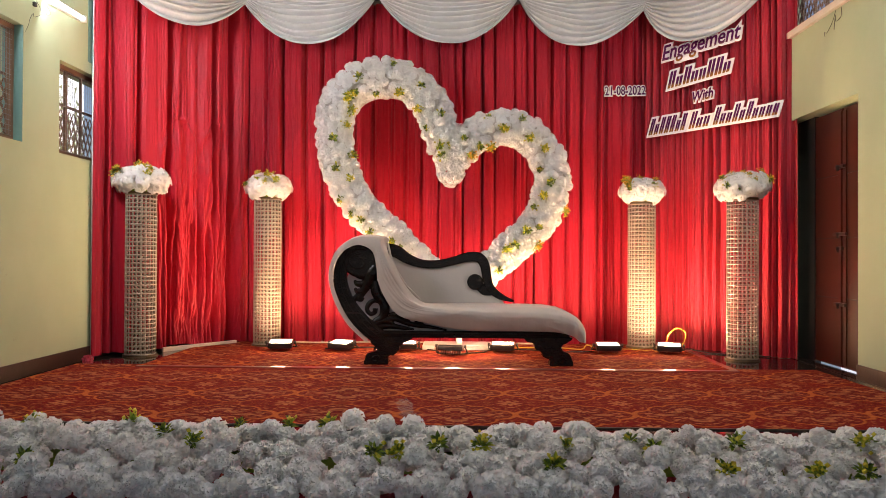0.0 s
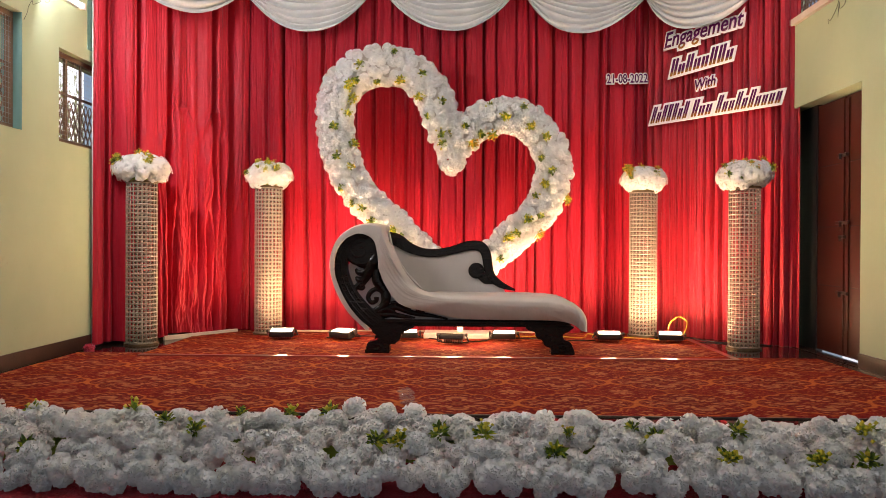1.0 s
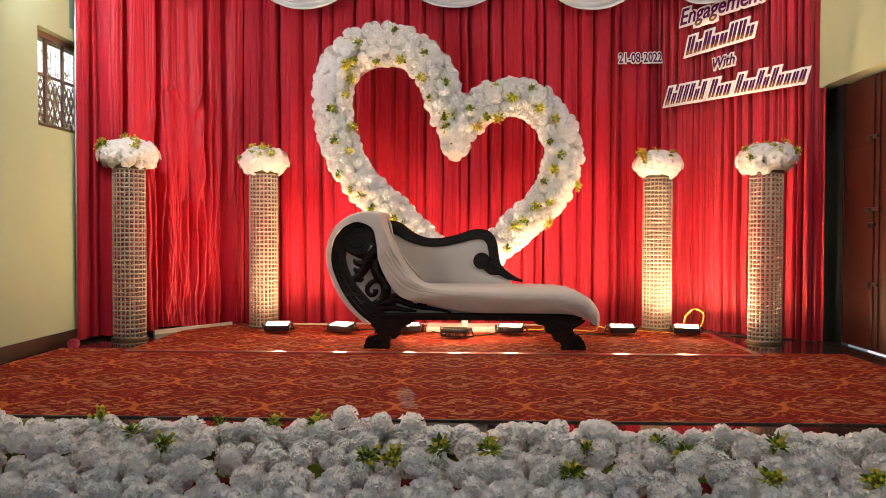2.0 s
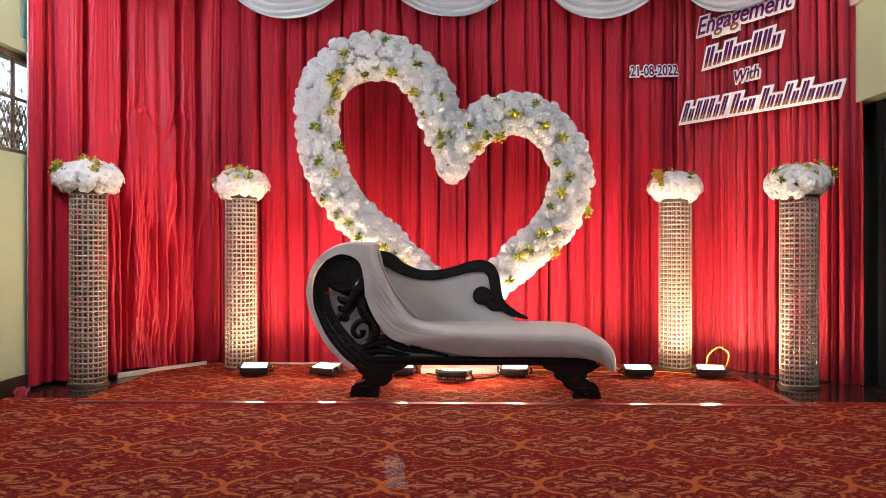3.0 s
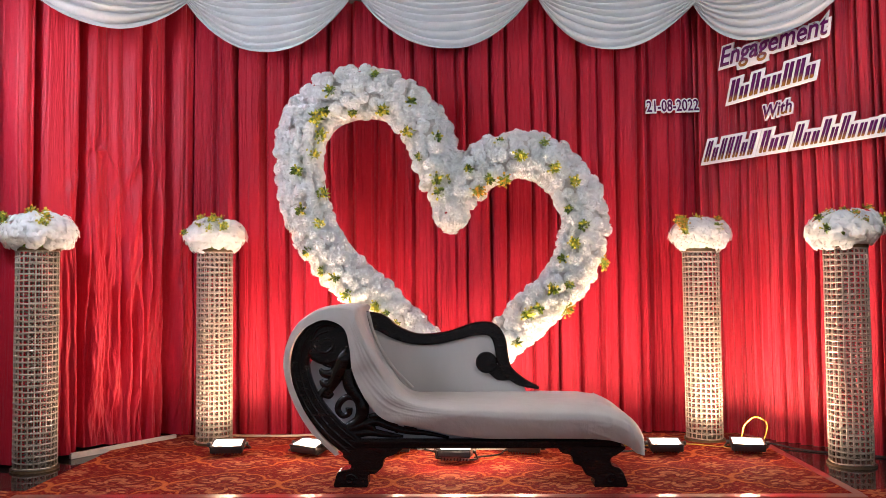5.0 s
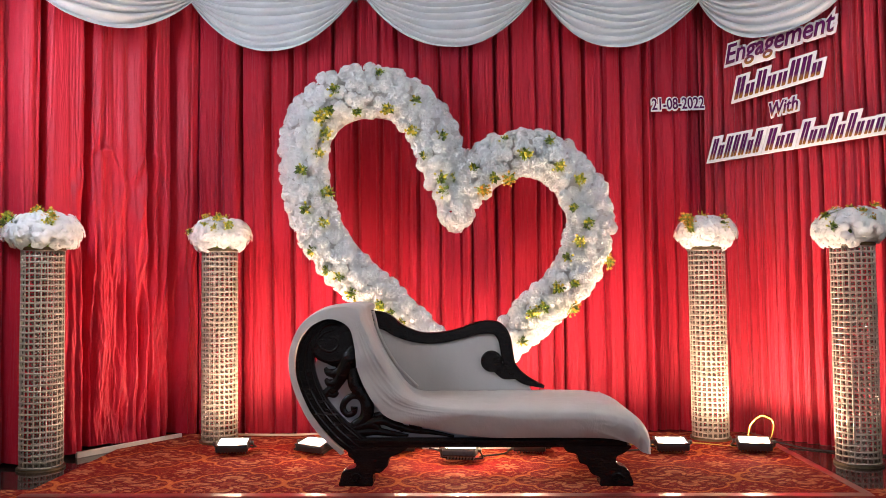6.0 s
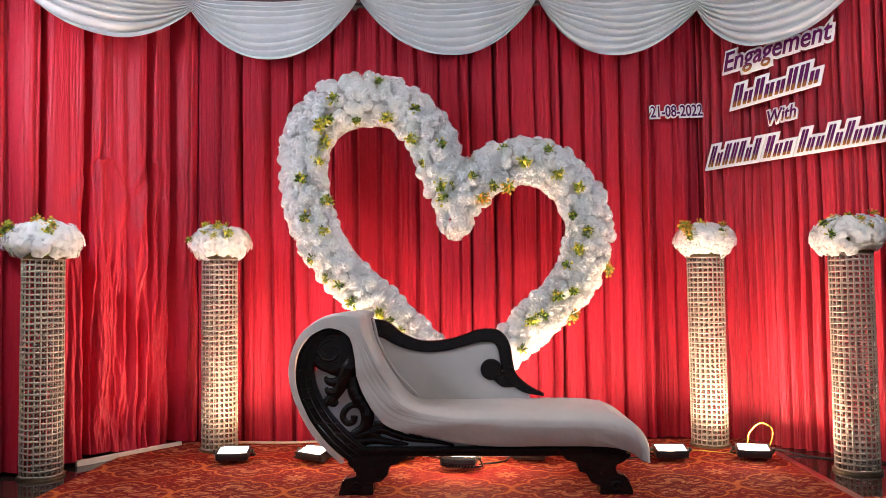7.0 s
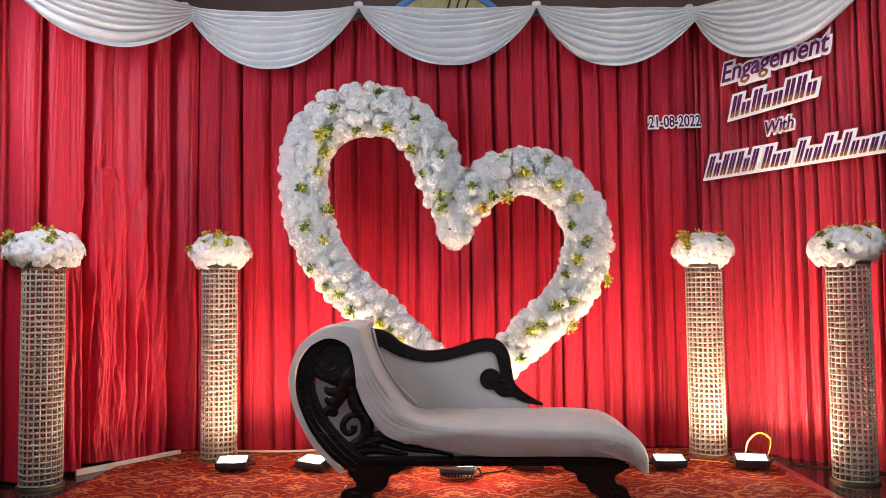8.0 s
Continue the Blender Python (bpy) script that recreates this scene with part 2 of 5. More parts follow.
M_SIDE = cloth("dark_grey_upholstery", (0.40, 0.39, 0.405), (0.45, 0.44, 0.455), (8, 8, 8), 0.65, 0.12, 0.2)
M_WOOD = mottled("dark_polished_wood", (0.005, 0.003, 0.003), (0.010, 0.006, 0.005), 14, 0.25, 40, 0.08, (1, 1, 4), Specular_IOR_Level=0.22)
M_PETAL = petal_material("white_petals", (0.95, 0.95, 0.94), (0.91, 0.91, 0.91))
M_TUBE = cloth("white_ribbon_wrap", (0.66, 0.62, 0.60), (0.72, 0.69, 0.67), (55, 20, 55), 0.7, 1.0, 0.1)
M_LEAF = leaf_material("green_sprig", (0.06, 0.12, 0.012), (0.32, 0.42, 0.03), (0.62, 0.62, 0.05))
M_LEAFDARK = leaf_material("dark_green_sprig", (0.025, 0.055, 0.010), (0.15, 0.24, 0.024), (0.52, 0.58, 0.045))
M_YELLOW = mottled("yellow_buds", (0.62, 0.50, 0.02), (0.70, 0.62, 0.06), 30, 0.6)
M_ORANGE = mottled("orange_buds", (0.70, 0.33, 0.02), (0.75, 0.45, 0.04), 30, 0.6)
M_PINK = petal_material("pink_petals", (0.80, 0.18, 0.26), (0.65, 0.10, 0.16))
M_BEAD = material("champagne_lattice", (0.42, 0.36, 0.29), 0.35, 0.4)
M_CRYSTAL = material("crystal_bead", (0.26, 0.22, 0.18), 0.12, 0.3, Specular_IOR_Level=0.8)
M_GOLDRING = mottled("brushed_gold_rim", (0.12, 0.085, 0.045), (0.17, 0.12, 0.065), 20, 0.45, metal=0.8)
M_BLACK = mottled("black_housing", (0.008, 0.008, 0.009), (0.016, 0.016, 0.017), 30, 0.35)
M_LAMPGLASS = glow("lit_lamp_glass", (1.0, 0.86, 0.62), 9.0)
M_TUBEGLOW = glow("lit_tube", (0.86, 1.0, 0.98), 9.0)
M_WHITE = mottled("white_plastic", (0.66, 0.66, 0.64), (0.74, 0.74, 0.72), 6, 0.45)
M_BOARD = mottled("cream_board", (0.60, 0.53, 0.44), (0.70, 0.63, 0.53), 5, 0.55)
M_DOOR = mottled("rust_brown_steel", (0.036, 0.008, 0.004), (0.058, 0.013, 0.006), 2.2, 0.38, 14, 0.06)
M_STEEL = mottled("worn_steel", (0.05, 0.045, 0.04), (0.11, 0.10, 0.09), 18, 0.4, metal=0.7)
M_GRILLE = mottled("brown_window_iron", (0.16, 0.085, 0.050), (0.24, 0.14, 0.085), 8, 0.6)
M_WIRE = mottled("galvanised_wire", (0.20, 0.18, 0.16), (0.32, 0.30, 0.27), 20, 0.5, metal=0.3)
M_FOAM = mottled("white_foam_board", (0.76, 0.75, 0.74), (0.80, 0.79, 0.78), 6, 0.6)
M_BLUE = mottled("blue_rim_paint", (0.06, 0.17, 0.42), (0.09, 0.23, 0.50), 6, 0.4)
M_OLIVE = mottled("ochre_field", (0.30, 0.25, 0.09), (0.45, 0.40, 0.20), 14, 0.6)
M_CABLE_Y = material("yellow_cable", (0.55, 0.38, 0.03), 0.45)
M_CABLE_K = material("black_cable", (0.012, 0.011, 0.011), 0.5)
M_CORD = material("pale_cord", (0.55, 0.42, 0.30), 0.6)
M_FILM = material("clear_plastic_film", (0.75, 0.55, 0.48), 0.12, Alpha=0.20)

# letters: purple above, gold glitter below
M_LETTER = material("purple_gold_letters", (0.2, 0.01, 0.2), 0.6, 0.0, Specular_IOR_Level=0.15)
_v = coords(M_LETTER, "Generated")
_sep = M_LETTER.node_tree.nodes.new("ShaderNodeSeparateXYZ")
M_LETTER.node_tree.links.new(_v, _sep.inputs[0])
_h = N(M_LETTER.node_tree, _sep.outputs[1]) + (N(M_LETTER.node_tree, noise_tex(M_LETTER, coords(M_LETTER), 90, 3)) - 0.5) * 0.5
put(M_LETTER, "Base Color", ramp(M_LETTER, _h.s, [(0.10, (0.30, 0.13, 0.015)), (0.34, (0.085, 0.003, 0.075))]))

M_PURPLE = mottled("purple_letters", (0.070, 0.004, 0.065), (0.095, 0.006, 0.085), 40, 0.6, Specular_IOR_Level=0.15)

# what is seen through the windows: white sky with dark branches and leaves
M_OUTSIDE = material("bright_outdoors", (0, 0, 0), 1.0)
_c = coords(M_OUTSIDE)
_zs = M_OUTSIDE.node_tree.nodes.new("ShaderNodeSeparateXYZ")
M_OUTSIDE.node_tree.links.new(_c, _zs.inputs[0])
_thick = N(M_OUTSIDE.node_tree, noise_tex(M_OUTSIDE, _c, 11, 8, 0.72)) + (N(M_OUTSIDE.node_tree, _zs.outputs[2]) - 1.86) * 0.16
_leaf = ramp(M_OUTSIDE, _thick.s, [(0.44, (0.10, 0.085, 0.05)), (0.50, (0.22, 0.26, 0.10)), (0.56, (0.90, 0.95, 1.0))])
put(M_OUTSIDE, "Emission Color", _leaf)
M_OUTSIDE.node_tree.nodes["Principled BSDF"].inputs["Emission Strength"].default_value = 1.7
M_SKYGLOW = material("white_sky", (0, 0, 0), 1.0, Emission_Strength=2.0)
M_SKYGLOW.node_tree.nodes["Principled BSDF"].inputs["Emission Color"].default_value = (0.85, 0.93, 1.0, 1)


# ---- mesh helpers ----
def part(name, bm, mat, parent=None, label="", smooth=False):
    me = bpy.data.meshes.new(name)
    bm.to_mesh(me)
    bm.free()
    me.materials.append(mat)
    if smooth:
        for p in me.polygons:
            p.use_smooth = True
    ob = new(name, me)
    ob.parent = parent
    if label:
        ob["label"] = label
    return ob


def raw(name, verts, faces, mat, parent=None, label="", smooth=False):
    me = bpy.data.meshes.new(name)
    me.from_pydata([tuple(v) for v in verts], [], [tuple(int(i) for i in f) for f in faces])
    me.materials.append(mat)
    if smooth:
        for p in me.polygons:
            p.use_smooth = True
    ob = new(name, me)
    ob.parent = parent
    if label:
        ob["label"] = label
    return ob


def box(bm, x0, x1, y0, y1, z0, z1, bevel=0.0, m=None):
    g = bmesh.ops.create_cube(bm, size=1.0)
    vs = g["verts"]
    t = Matrix.Translation(((x0 + x1) / 2, (y0 + y1) / 2, (z0 + z1) / 2)) @ Matrix.Diagonal((x1 - x0, y1 - y0, z1 - z0, 1))
    bmesh.ops.transform(bm, matrix=(m @ t) if m else t, verts=vs)
    if bevel:
        es = list({e for v in vs for e in v.link_edges})
        bmesh.ops.bevel(bm, geom=es, offset=bevel, segments=2, affect="EDGES", profile=0.5)
    return bm


def boxed(*a, **k):
    return box(bmesh.new(), *a, **k)


def cyl(bm, r, h, m, seg=24, r2=None):
    bmesh.ops.create_cone(bm, cap_ends=True, segments=seg, radius1=r, radius2=r if r2 is None else r2, depth=h, matrix=m)
    return bm


def smooth_line(points, n):
    """Catmull-Rom through the points, n samples."""
    p = np.array(points, float)
    q = np.vstack([2 * p[0] - p[1], p, 2 * p[-1] - p[-2]])
    out = []
    for t in np.linspace(0, len(p) - 1 - 1e-9, n):
        i, f = int(t), t - int(t)
        a, b, c, d = q[i:i + 4]
        out.append(0.5 * (2 * b + (c - a) * f + (2 * a - 5 * b + 4 * c - d) * f * f + (3 * b - a - 3 * c + d) * f ** 3))
    return np.array(out)


def tube(points, radius, seg=8, squash=1.0, normal=(0, 1, 0)):
    """A tube along the points; radius a number or one per point. Returns verts, faces."""
    p = np.array(points, float)
    n = len(p)
    rad = np.broadcast_to(np.array(radius, float), (n,))
    tan = np.gradient(p, axis=0)
    tan /= np.linalg.norm(tan, axis=1)[:, None] + 1e-9
    ref = np.array(normal, float)
    vs, fs = [], []
    for i in range(n):
        a = np.cross(tan[i], ref)
        if np.linalg.norm(a) < 1e-4:
            a = np.cross(tan[i], (1, 0, 0.1))
        a /= np.linalg.norm(a)
        b = np.cross(a, tan[i])
        for k in range(seg):
            w = 2 * math.pi * k / seg
            vs.append(p[i] + rad[i] * (a * math.cos(w) + b * math.sin(w) * squash))
    for i in range(n - 1):
        for k in range(seg):
            k2 = (k + 1) % seg
            fs.append((i * seg + k, i * seg + k2, (i + 1) * seg + k2, (i + 1) * seg + k))
    fs.append(tuple(range(seg))[::-1])
    fs.append(tuple((n - 1) * seg + k for k in range(seg)))
    return vs, fs


def joined(pieces):
    vs, fs = [], []
    for v, f in pieces:
        o = len(vs)
        vs.extend(v)
        fs.extend(tuple(i + o for i in q) for q in f)
    return vs, fs


def grid_mesh(fn, nu, nv):
    """A sheet: fn(i/(nu-1), j/(nv-1)) gives its points."""
    vs = [fn(i / (nu - 1), j / (nv - 1)) for j in range(nv) for i in range(nu)]
    fs = [(j * nu + i, j * nu + i + 1, (j + 1) * nu + i + 1, (j + 1) * nu + i) for j in range(nv - 1) for i in range(nu - 1)]
    return vs, fs


def slab(outline, y0, y1, bevel=0.008, seg=2):
    """A flat shape in the x-z plane, thick from y0 to y1, its edges rounded."""
    bm = bmesh.new()
    f = bm.faces.new([bm.verts.new((x, y0, z)) for x, z in outline])
    r = bmesh.ops.extrude_face_region(bm, geom=[f])
    for e in r["geom"]:
        if isinstance(e, bmesh.types.BMVert):
            e.co.y = y1
    bmesh.ops.recalc_face_normals(bm, faces=bm.faces)
    if bevel:
        es = [e for e in bm.edges if abs(e.verts[0].co.y - e.verts[1].co.y) < 1e-6]
        bmesh.ops.bevel(bm, geom=es, offset=bevel, segments=seg, affect="EDGES", profile=0.6)
    return bm


def empty(name, loc, label, category, group="", kind="", turn=0):
    ob = new(name)
    ob.empty_display_size = 0.1
    ob.matrix_world = pose(*loc, 0, 0, turn)
    return tagged(ob, label, category, group, kind)


def structure(ob, label, category):
    return tagged(ob, label, category, kind="structure")


# ---- the setting ----
def wall_with_holes(name, x0, x1, y0, y1, z0, z1, holes, mat):
    """A wall along y with rectangular holes (ya, yb, za, zb), built of blocks between the holes' edges."""
    ys = sorted({y0, y1, *(h[0] for h in holes), *(h[1] for h in holes)})
    bm = bmesh.new()
    for a, b in zip(ys, ys[1:]):
        mid = (a + b) / 2
        cut = sorted((h[2], h[3]) for h in holes if h[0] < mid < h[1])
        z = z0
        for c, d in cut:
            if c > z:
                box(bm, x0, x1, a, b, z, c)
            z = d
        box(bm, x0, x1, a, b, z, z1)
    bmesh.ops.remove_doubles(bm, verts=bm.verts, dist=1e-5)
    twin = {}
    for f in bm.faces:
        twin.setdefault(tuple(sorted(v.index for v in f.verts)), []).append(f)
    bmesh.ops.delete(bm, geom=[f for l in twin.values() if len(l) > 1 for f in l], context="FACES")
    return part(name, bm, mat)


WIN_A, WIN_B = (5.14, 6.25, 1.49, 2.14), (3.55, 4.69, 1.50, 2.245)   # left wall
DOOR, WIN_C = (4.93, 6.10, 0.0, 1.86), (4.2, 6.3, 2.55, 3.3)        # right wall
# both side walls' hole at y -4.0 to 0.8 is an assumed unseen window
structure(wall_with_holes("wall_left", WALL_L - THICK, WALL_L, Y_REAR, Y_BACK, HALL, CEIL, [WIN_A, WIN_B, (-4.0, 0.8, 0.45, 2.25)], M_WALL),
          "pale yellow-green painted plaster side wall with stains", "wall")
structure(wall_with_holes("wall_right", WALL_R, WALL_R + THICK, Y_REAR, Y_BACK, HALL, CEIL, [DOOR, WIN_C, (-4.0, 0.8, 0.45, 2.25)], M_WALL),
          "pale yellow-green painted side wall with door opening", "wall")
structure(part("wall_back", boxed(WALL_L - THICK, WALL_R + THICK, Y_BACK, Y_BACK + 0.2, HALL, CEIL), M_BROWNWALL),
          "dark brown painted wall behind the stage curtains", "wall")
# the rear wall and its opening are assumed, out of view
bm = bmesh.new()
box(bm, WALL_L - THICK, -1.9, Y_REAR - 0.2, Y_REAR, HALL, CEIL)
box(bm, 1.9, WALL_R + THICK, Y_REAR - 0.2, Y_REAR, HALL, CEIL)
box(bm, -1.9, 1.9, Y_REAR - 0.2, Y_REAR, 2.9, CEIL)
structure(part("wall_rear", bm, M_WALL), "plain unseen hall wall with an assumed wide entrance", "wall")
structure(part("ceiling", boxed(WALL_L - THICK, WALL_R + THICK, Y_REAR - 0.2, Y_BACK + 0.2, CEIL, CEIL + 0.15), M_CEIL),
          "plain off-white hall ceiling", "ceiling")
structure(part("floor_hall", boxed(WALL_L - THICK, WALL_R + THICK, Y_REAR - 0.2, Y_EDGE + 0.05, HALL - 0.1, HALL), M_TILE),
          "plain tiled hall floor in front of the stage", "floor")
structure(part("floor", boxed(WALL_L, WALL_R, 2.28, Y_BACK, -0.12, 0.0), M_GRANITE),
          "polished dark brown granite stage floor, mirror-like", "floor")
structure(part("trim_stage_edge", boxed(WALL_L, WALL_R, Y_EDGE, 2.28, -0.12, 0.004, bevel=0.006), M_MARBLE),
          "pale marble nosing along the stage front", "trim")
structure(part("wall_stage_front", boxed(WALL_L, WALL_R, Y_EDGE + 0.05, Y_EDGE + 0.15, HALL, -0.12), M_MARBLE),
          "pale stone front of the raised stage", "wall")
for name, x0, x1, y0, y1 in (("baseboard_left", WALL_L, WALL_L + 0.014, Y_EDGE, Y_BACK), ("baseboard_right", WALL_R - 0.014, WALL_R, Y_EDGE, 4.925)):
    structure(part(name, boxed(x0, x1, y0, y1, 0.0, 0.098, bevel=0.003), M_BASE), "dark brown polished stone skirting", "baseboard")
structure(part("trim_teal", boxed(WALL_L, WALL_L + 0.004, 5.54, 5.72, 2.225, 3.0), M_TEAL), "teal painted strip on the side wall", "trim")


def window(name, side, hole, label, backdrop, outdoors):
    """An iron-grilled window: outer bars, a mesh of thin wires and a middle mullion."""
    ya, yb, za, zb = hole
    x = WALL_L - 0.075 if side < 0 else WALL_R + 0.15
    e = structure(empty(name, (x, (ya + yb) / 2, za), label, "window"), label, "window")
    w, h = yb - ya, zb - za
    bm = bmesh.new()
    for a, b, c, d in ((-w / 2, w / 2, 0, 0.035), (-w / 2, w / 2, h - 0.035, h), (-w / 2, -w / 2 + 0.035, 0.035, h - 0.035), (w / 2 - 0.035, w / 2, 0.035, h - 0.035)):
        box(bm, -0.02, 0.02, a, b, c, d, 0.003)
    part("window_frame", bm, M_GRILLE, e)
    n = max(2, round(w / 0.21))
    for i in range(1, n):
        yy = -w / 2 + w * i / n
        wide = 0.016 if i % 2 else 0.008
        part("mullion", boxed(-0.010, 0.010, yy - wide, yy + wide, 0.035, h - 0.035, 0.003), M_GRILLE, e)
    part("transom", boxed(-0.009, 0.009, -w / 2 + 0.035, w / 2 - 0.035, h * 0.56 - 0.008, h * 0.56 + 0.008), M_GRILLE, e)
    scrolls = []
    for i in range(int(w / 0.062)):
        for j in range(int(h * 0.52 / 0.058)):
            c = (-0.012, -w / 2 + 0.06 + i * 0.062 + 0.03 * (j % 2), 0.065 + j * 0.058)
            scrolls.append(tube([(c[0], c[1] + 0.030 * math.cos(t) * (1 + 0.25 * math.cos(4 * t)), c[2] + 0.030 * math.sin(t) * (1 + 0.25 * math.cos(4 * t))) for t in np.linspace(0, 2 * math.pi, 25)], 0.0045, 4, normal=(1, 0, 0)))
    v, f = joined(scrolls)
    raw("scroll_grille", v, f, M_GRILLE, e, "curled iron scrollwork")
    vs = []
    for i in range(int(w / 0.032)):
        yy = -w / 2 + 0.035 + i * 0.032
        vs.append(tube([(0.018 * -side, yy, 0.03), (0.018 * -side, yy, h - 0.03)], 0.0014, 4))
    for i in range(int(h / 0.032)):
        zz = 0.035 + i * 0.032
        vs.append(tube([(0.020 * -side, -w / 2 + 0.03, zz), (0.020 * -side, w / 2 - 0.03, zz)], 0.0014, 4, normal=(1, 0, 0)))
    v, f = joined(vs)
    raw("wire_mesh", v, f, M_WIRE, e, "pale wire mesh")
    xo = x + side * 1.1
    ob = part(outdoors, boxed(min(xo, xo + 0.02 * side), max(xo, xo + 0.02 * side), ya - 1.2, yb + 1.6, za - 0.9, zb + 1.2), backdrop)
    structure(ob, "bright daylight and foliage outside the window", "backdrop")
    return e


window("window_1", -1, WIN_A, "brown iron-grilled window with bright foliage outside", M_OUTSIDE, "backdrop_foliage")
window("window_2", -1, WIN_B, "iron-grilled window in a teal painted reveal", M_OUTSIDE, "backdrop_trees")
window("window_3", 1, WIN_C, "high window with wire mesh and white daylight", M_SKYGLOW, "backdrop_sky")
for name, hole in (("trim_reveal", WIN_B),):
    ya, yb, za, zb = hole
    bm = bmesh.new()
    box(bm, WALL_L - 0.13, WALL_L + 0.002, yb - 0.006, yb, za, zb)
    box(bm, WALL_L - 0.13, WALL_L + 0.002, ya, ya + 0.006, za, zb)
    structure(part(name, bm, M_TEAL), "teal painted window reveal", "trim")
structure(part("trim_sill", boxed(WALL_R - 0.03, WALL_R + 0.1, 4.1, 6.3, 2.50, 2.552, bevel=0.004), M_BOARD), "cream painted ledge under the high window", "trim")


def steel_door():
    e = structure(empty("door_1", (WALL_R + 0.11, 4.93, 0), "", "door"), "closed rust-brown double steel door with bolts", "door")
    h0, h1 = 0.014, 1.845
    for k, (a, b) in enumerate(((0.0, 0.425), (0.433, 0.86))):
        leaf = part("door_leaf", boxed(0, 0.035, a + 0.004, b - 0.004, h0, h1, 0.004), M_DOOR, e)
        for z in (0.50, 0.93, 1.38):
            part("seam", boxed(-0.003, 0.0, a + 0.02, b - 0.02, z - 0.004, z + 0.004), M_BLACK, leaf)
        part("stile", boxed(-0.008, 0.0, b - 0.055 if k == 0 else a + 0.008, b - 0.008 if k == 0 else a + 0.05, h0 + 0.02, h1 - 0.02, 0.002), M_DOOR, leaf)
    for z, ln in ((1.43, 0.13), (0.955, 0.19), (0.855, 0.07), (0.46, 0.16)):
        bm = boxed(-0.03, -0.010, 0.43 - ln / 2, 0.43 + ln / 2, z - 0.012, z + 0.012, 0.004)
        cyl(bm, 0.011, 0.03, pose(-0.036, 0.43, z, 0, 90, 0), 12)
        bolt = part("bolt", bm, M_STEEL, e, "worn steel sliding bolt")
        part("knob", boxed(-0.048, -0.030, 0.43 - 0.008, 0.43 + 0.008, z - 0.03, z + 0.004, 0.003), M_STEEL, bolt)
    # flat black panel takes the place of shade at the recess's far end
    part("side_panel", boxed(0.0, 0.05, 0.868, 1.17, 0.0, 1.86, 0.003), M_BLACK, e, "black panel standing in for shade at the door recess edge")
    ob = part("backdrop_daylight", boxed(WALL_R + 0.6, WALL_R + 0.62, 4.5, 6.4, -0.1, 0.5), M_SKYGLOW)
    structure(ob, "daylight under the door", "backdrop")
    structure(part("door_threshold", boxed(WALL_R, WALL_R + 0.6, 4.93, 6.1, -0.1, 0.002), M_GRANITE), "pale stone door threshold", "trim")


steel_door()

# carpets, the rear one lying over the front one's edge
structure(part("carpet_front", boxed(WALL_L + 0.06, WALL_R - 0.10, 3.41, 5.30, 0.0, 0.006), M_CARPET), "wine-red carpet with gold medallion pattern", "carpet")
structure(part("carpet_rear", boxed(-2.08, 2.05, 5.19, 6.72, 0.0065, 0.012), M_CARPET), "wine-red patterned carpet under the sofa", "carpet")
bm = box(bmesh.new(), -2.08, 2.06, 5.140, 5.196, 0.0062, 0.0145)
structure(part("trim_tape", bm, M_TAPE), "clear glossy tape along the carpet joint", "trim")
structure(part("trim_tape_side", boxed(2.02, 2.066, 5.198, 6.70, 0.0, 0.0145), M_TAPE), "clear glossy tape along the carpet side", "trim")
structure(part("trim_carpet_edge", boxed(WALL_L + 0.06, WALL_R - 0.10, 3.398, 3.409, 0.0, 0.007), M_STEEL), "thin metal strip along the carpet front", "trim")


# ---- curtains ----
def seams_between(length, lo, hi, rnd):
    s, out = 0.0, [0.0]
    while s < length:
        s += rnd.uniform(lo, hi)
        out.append(min(s, length))
    return out


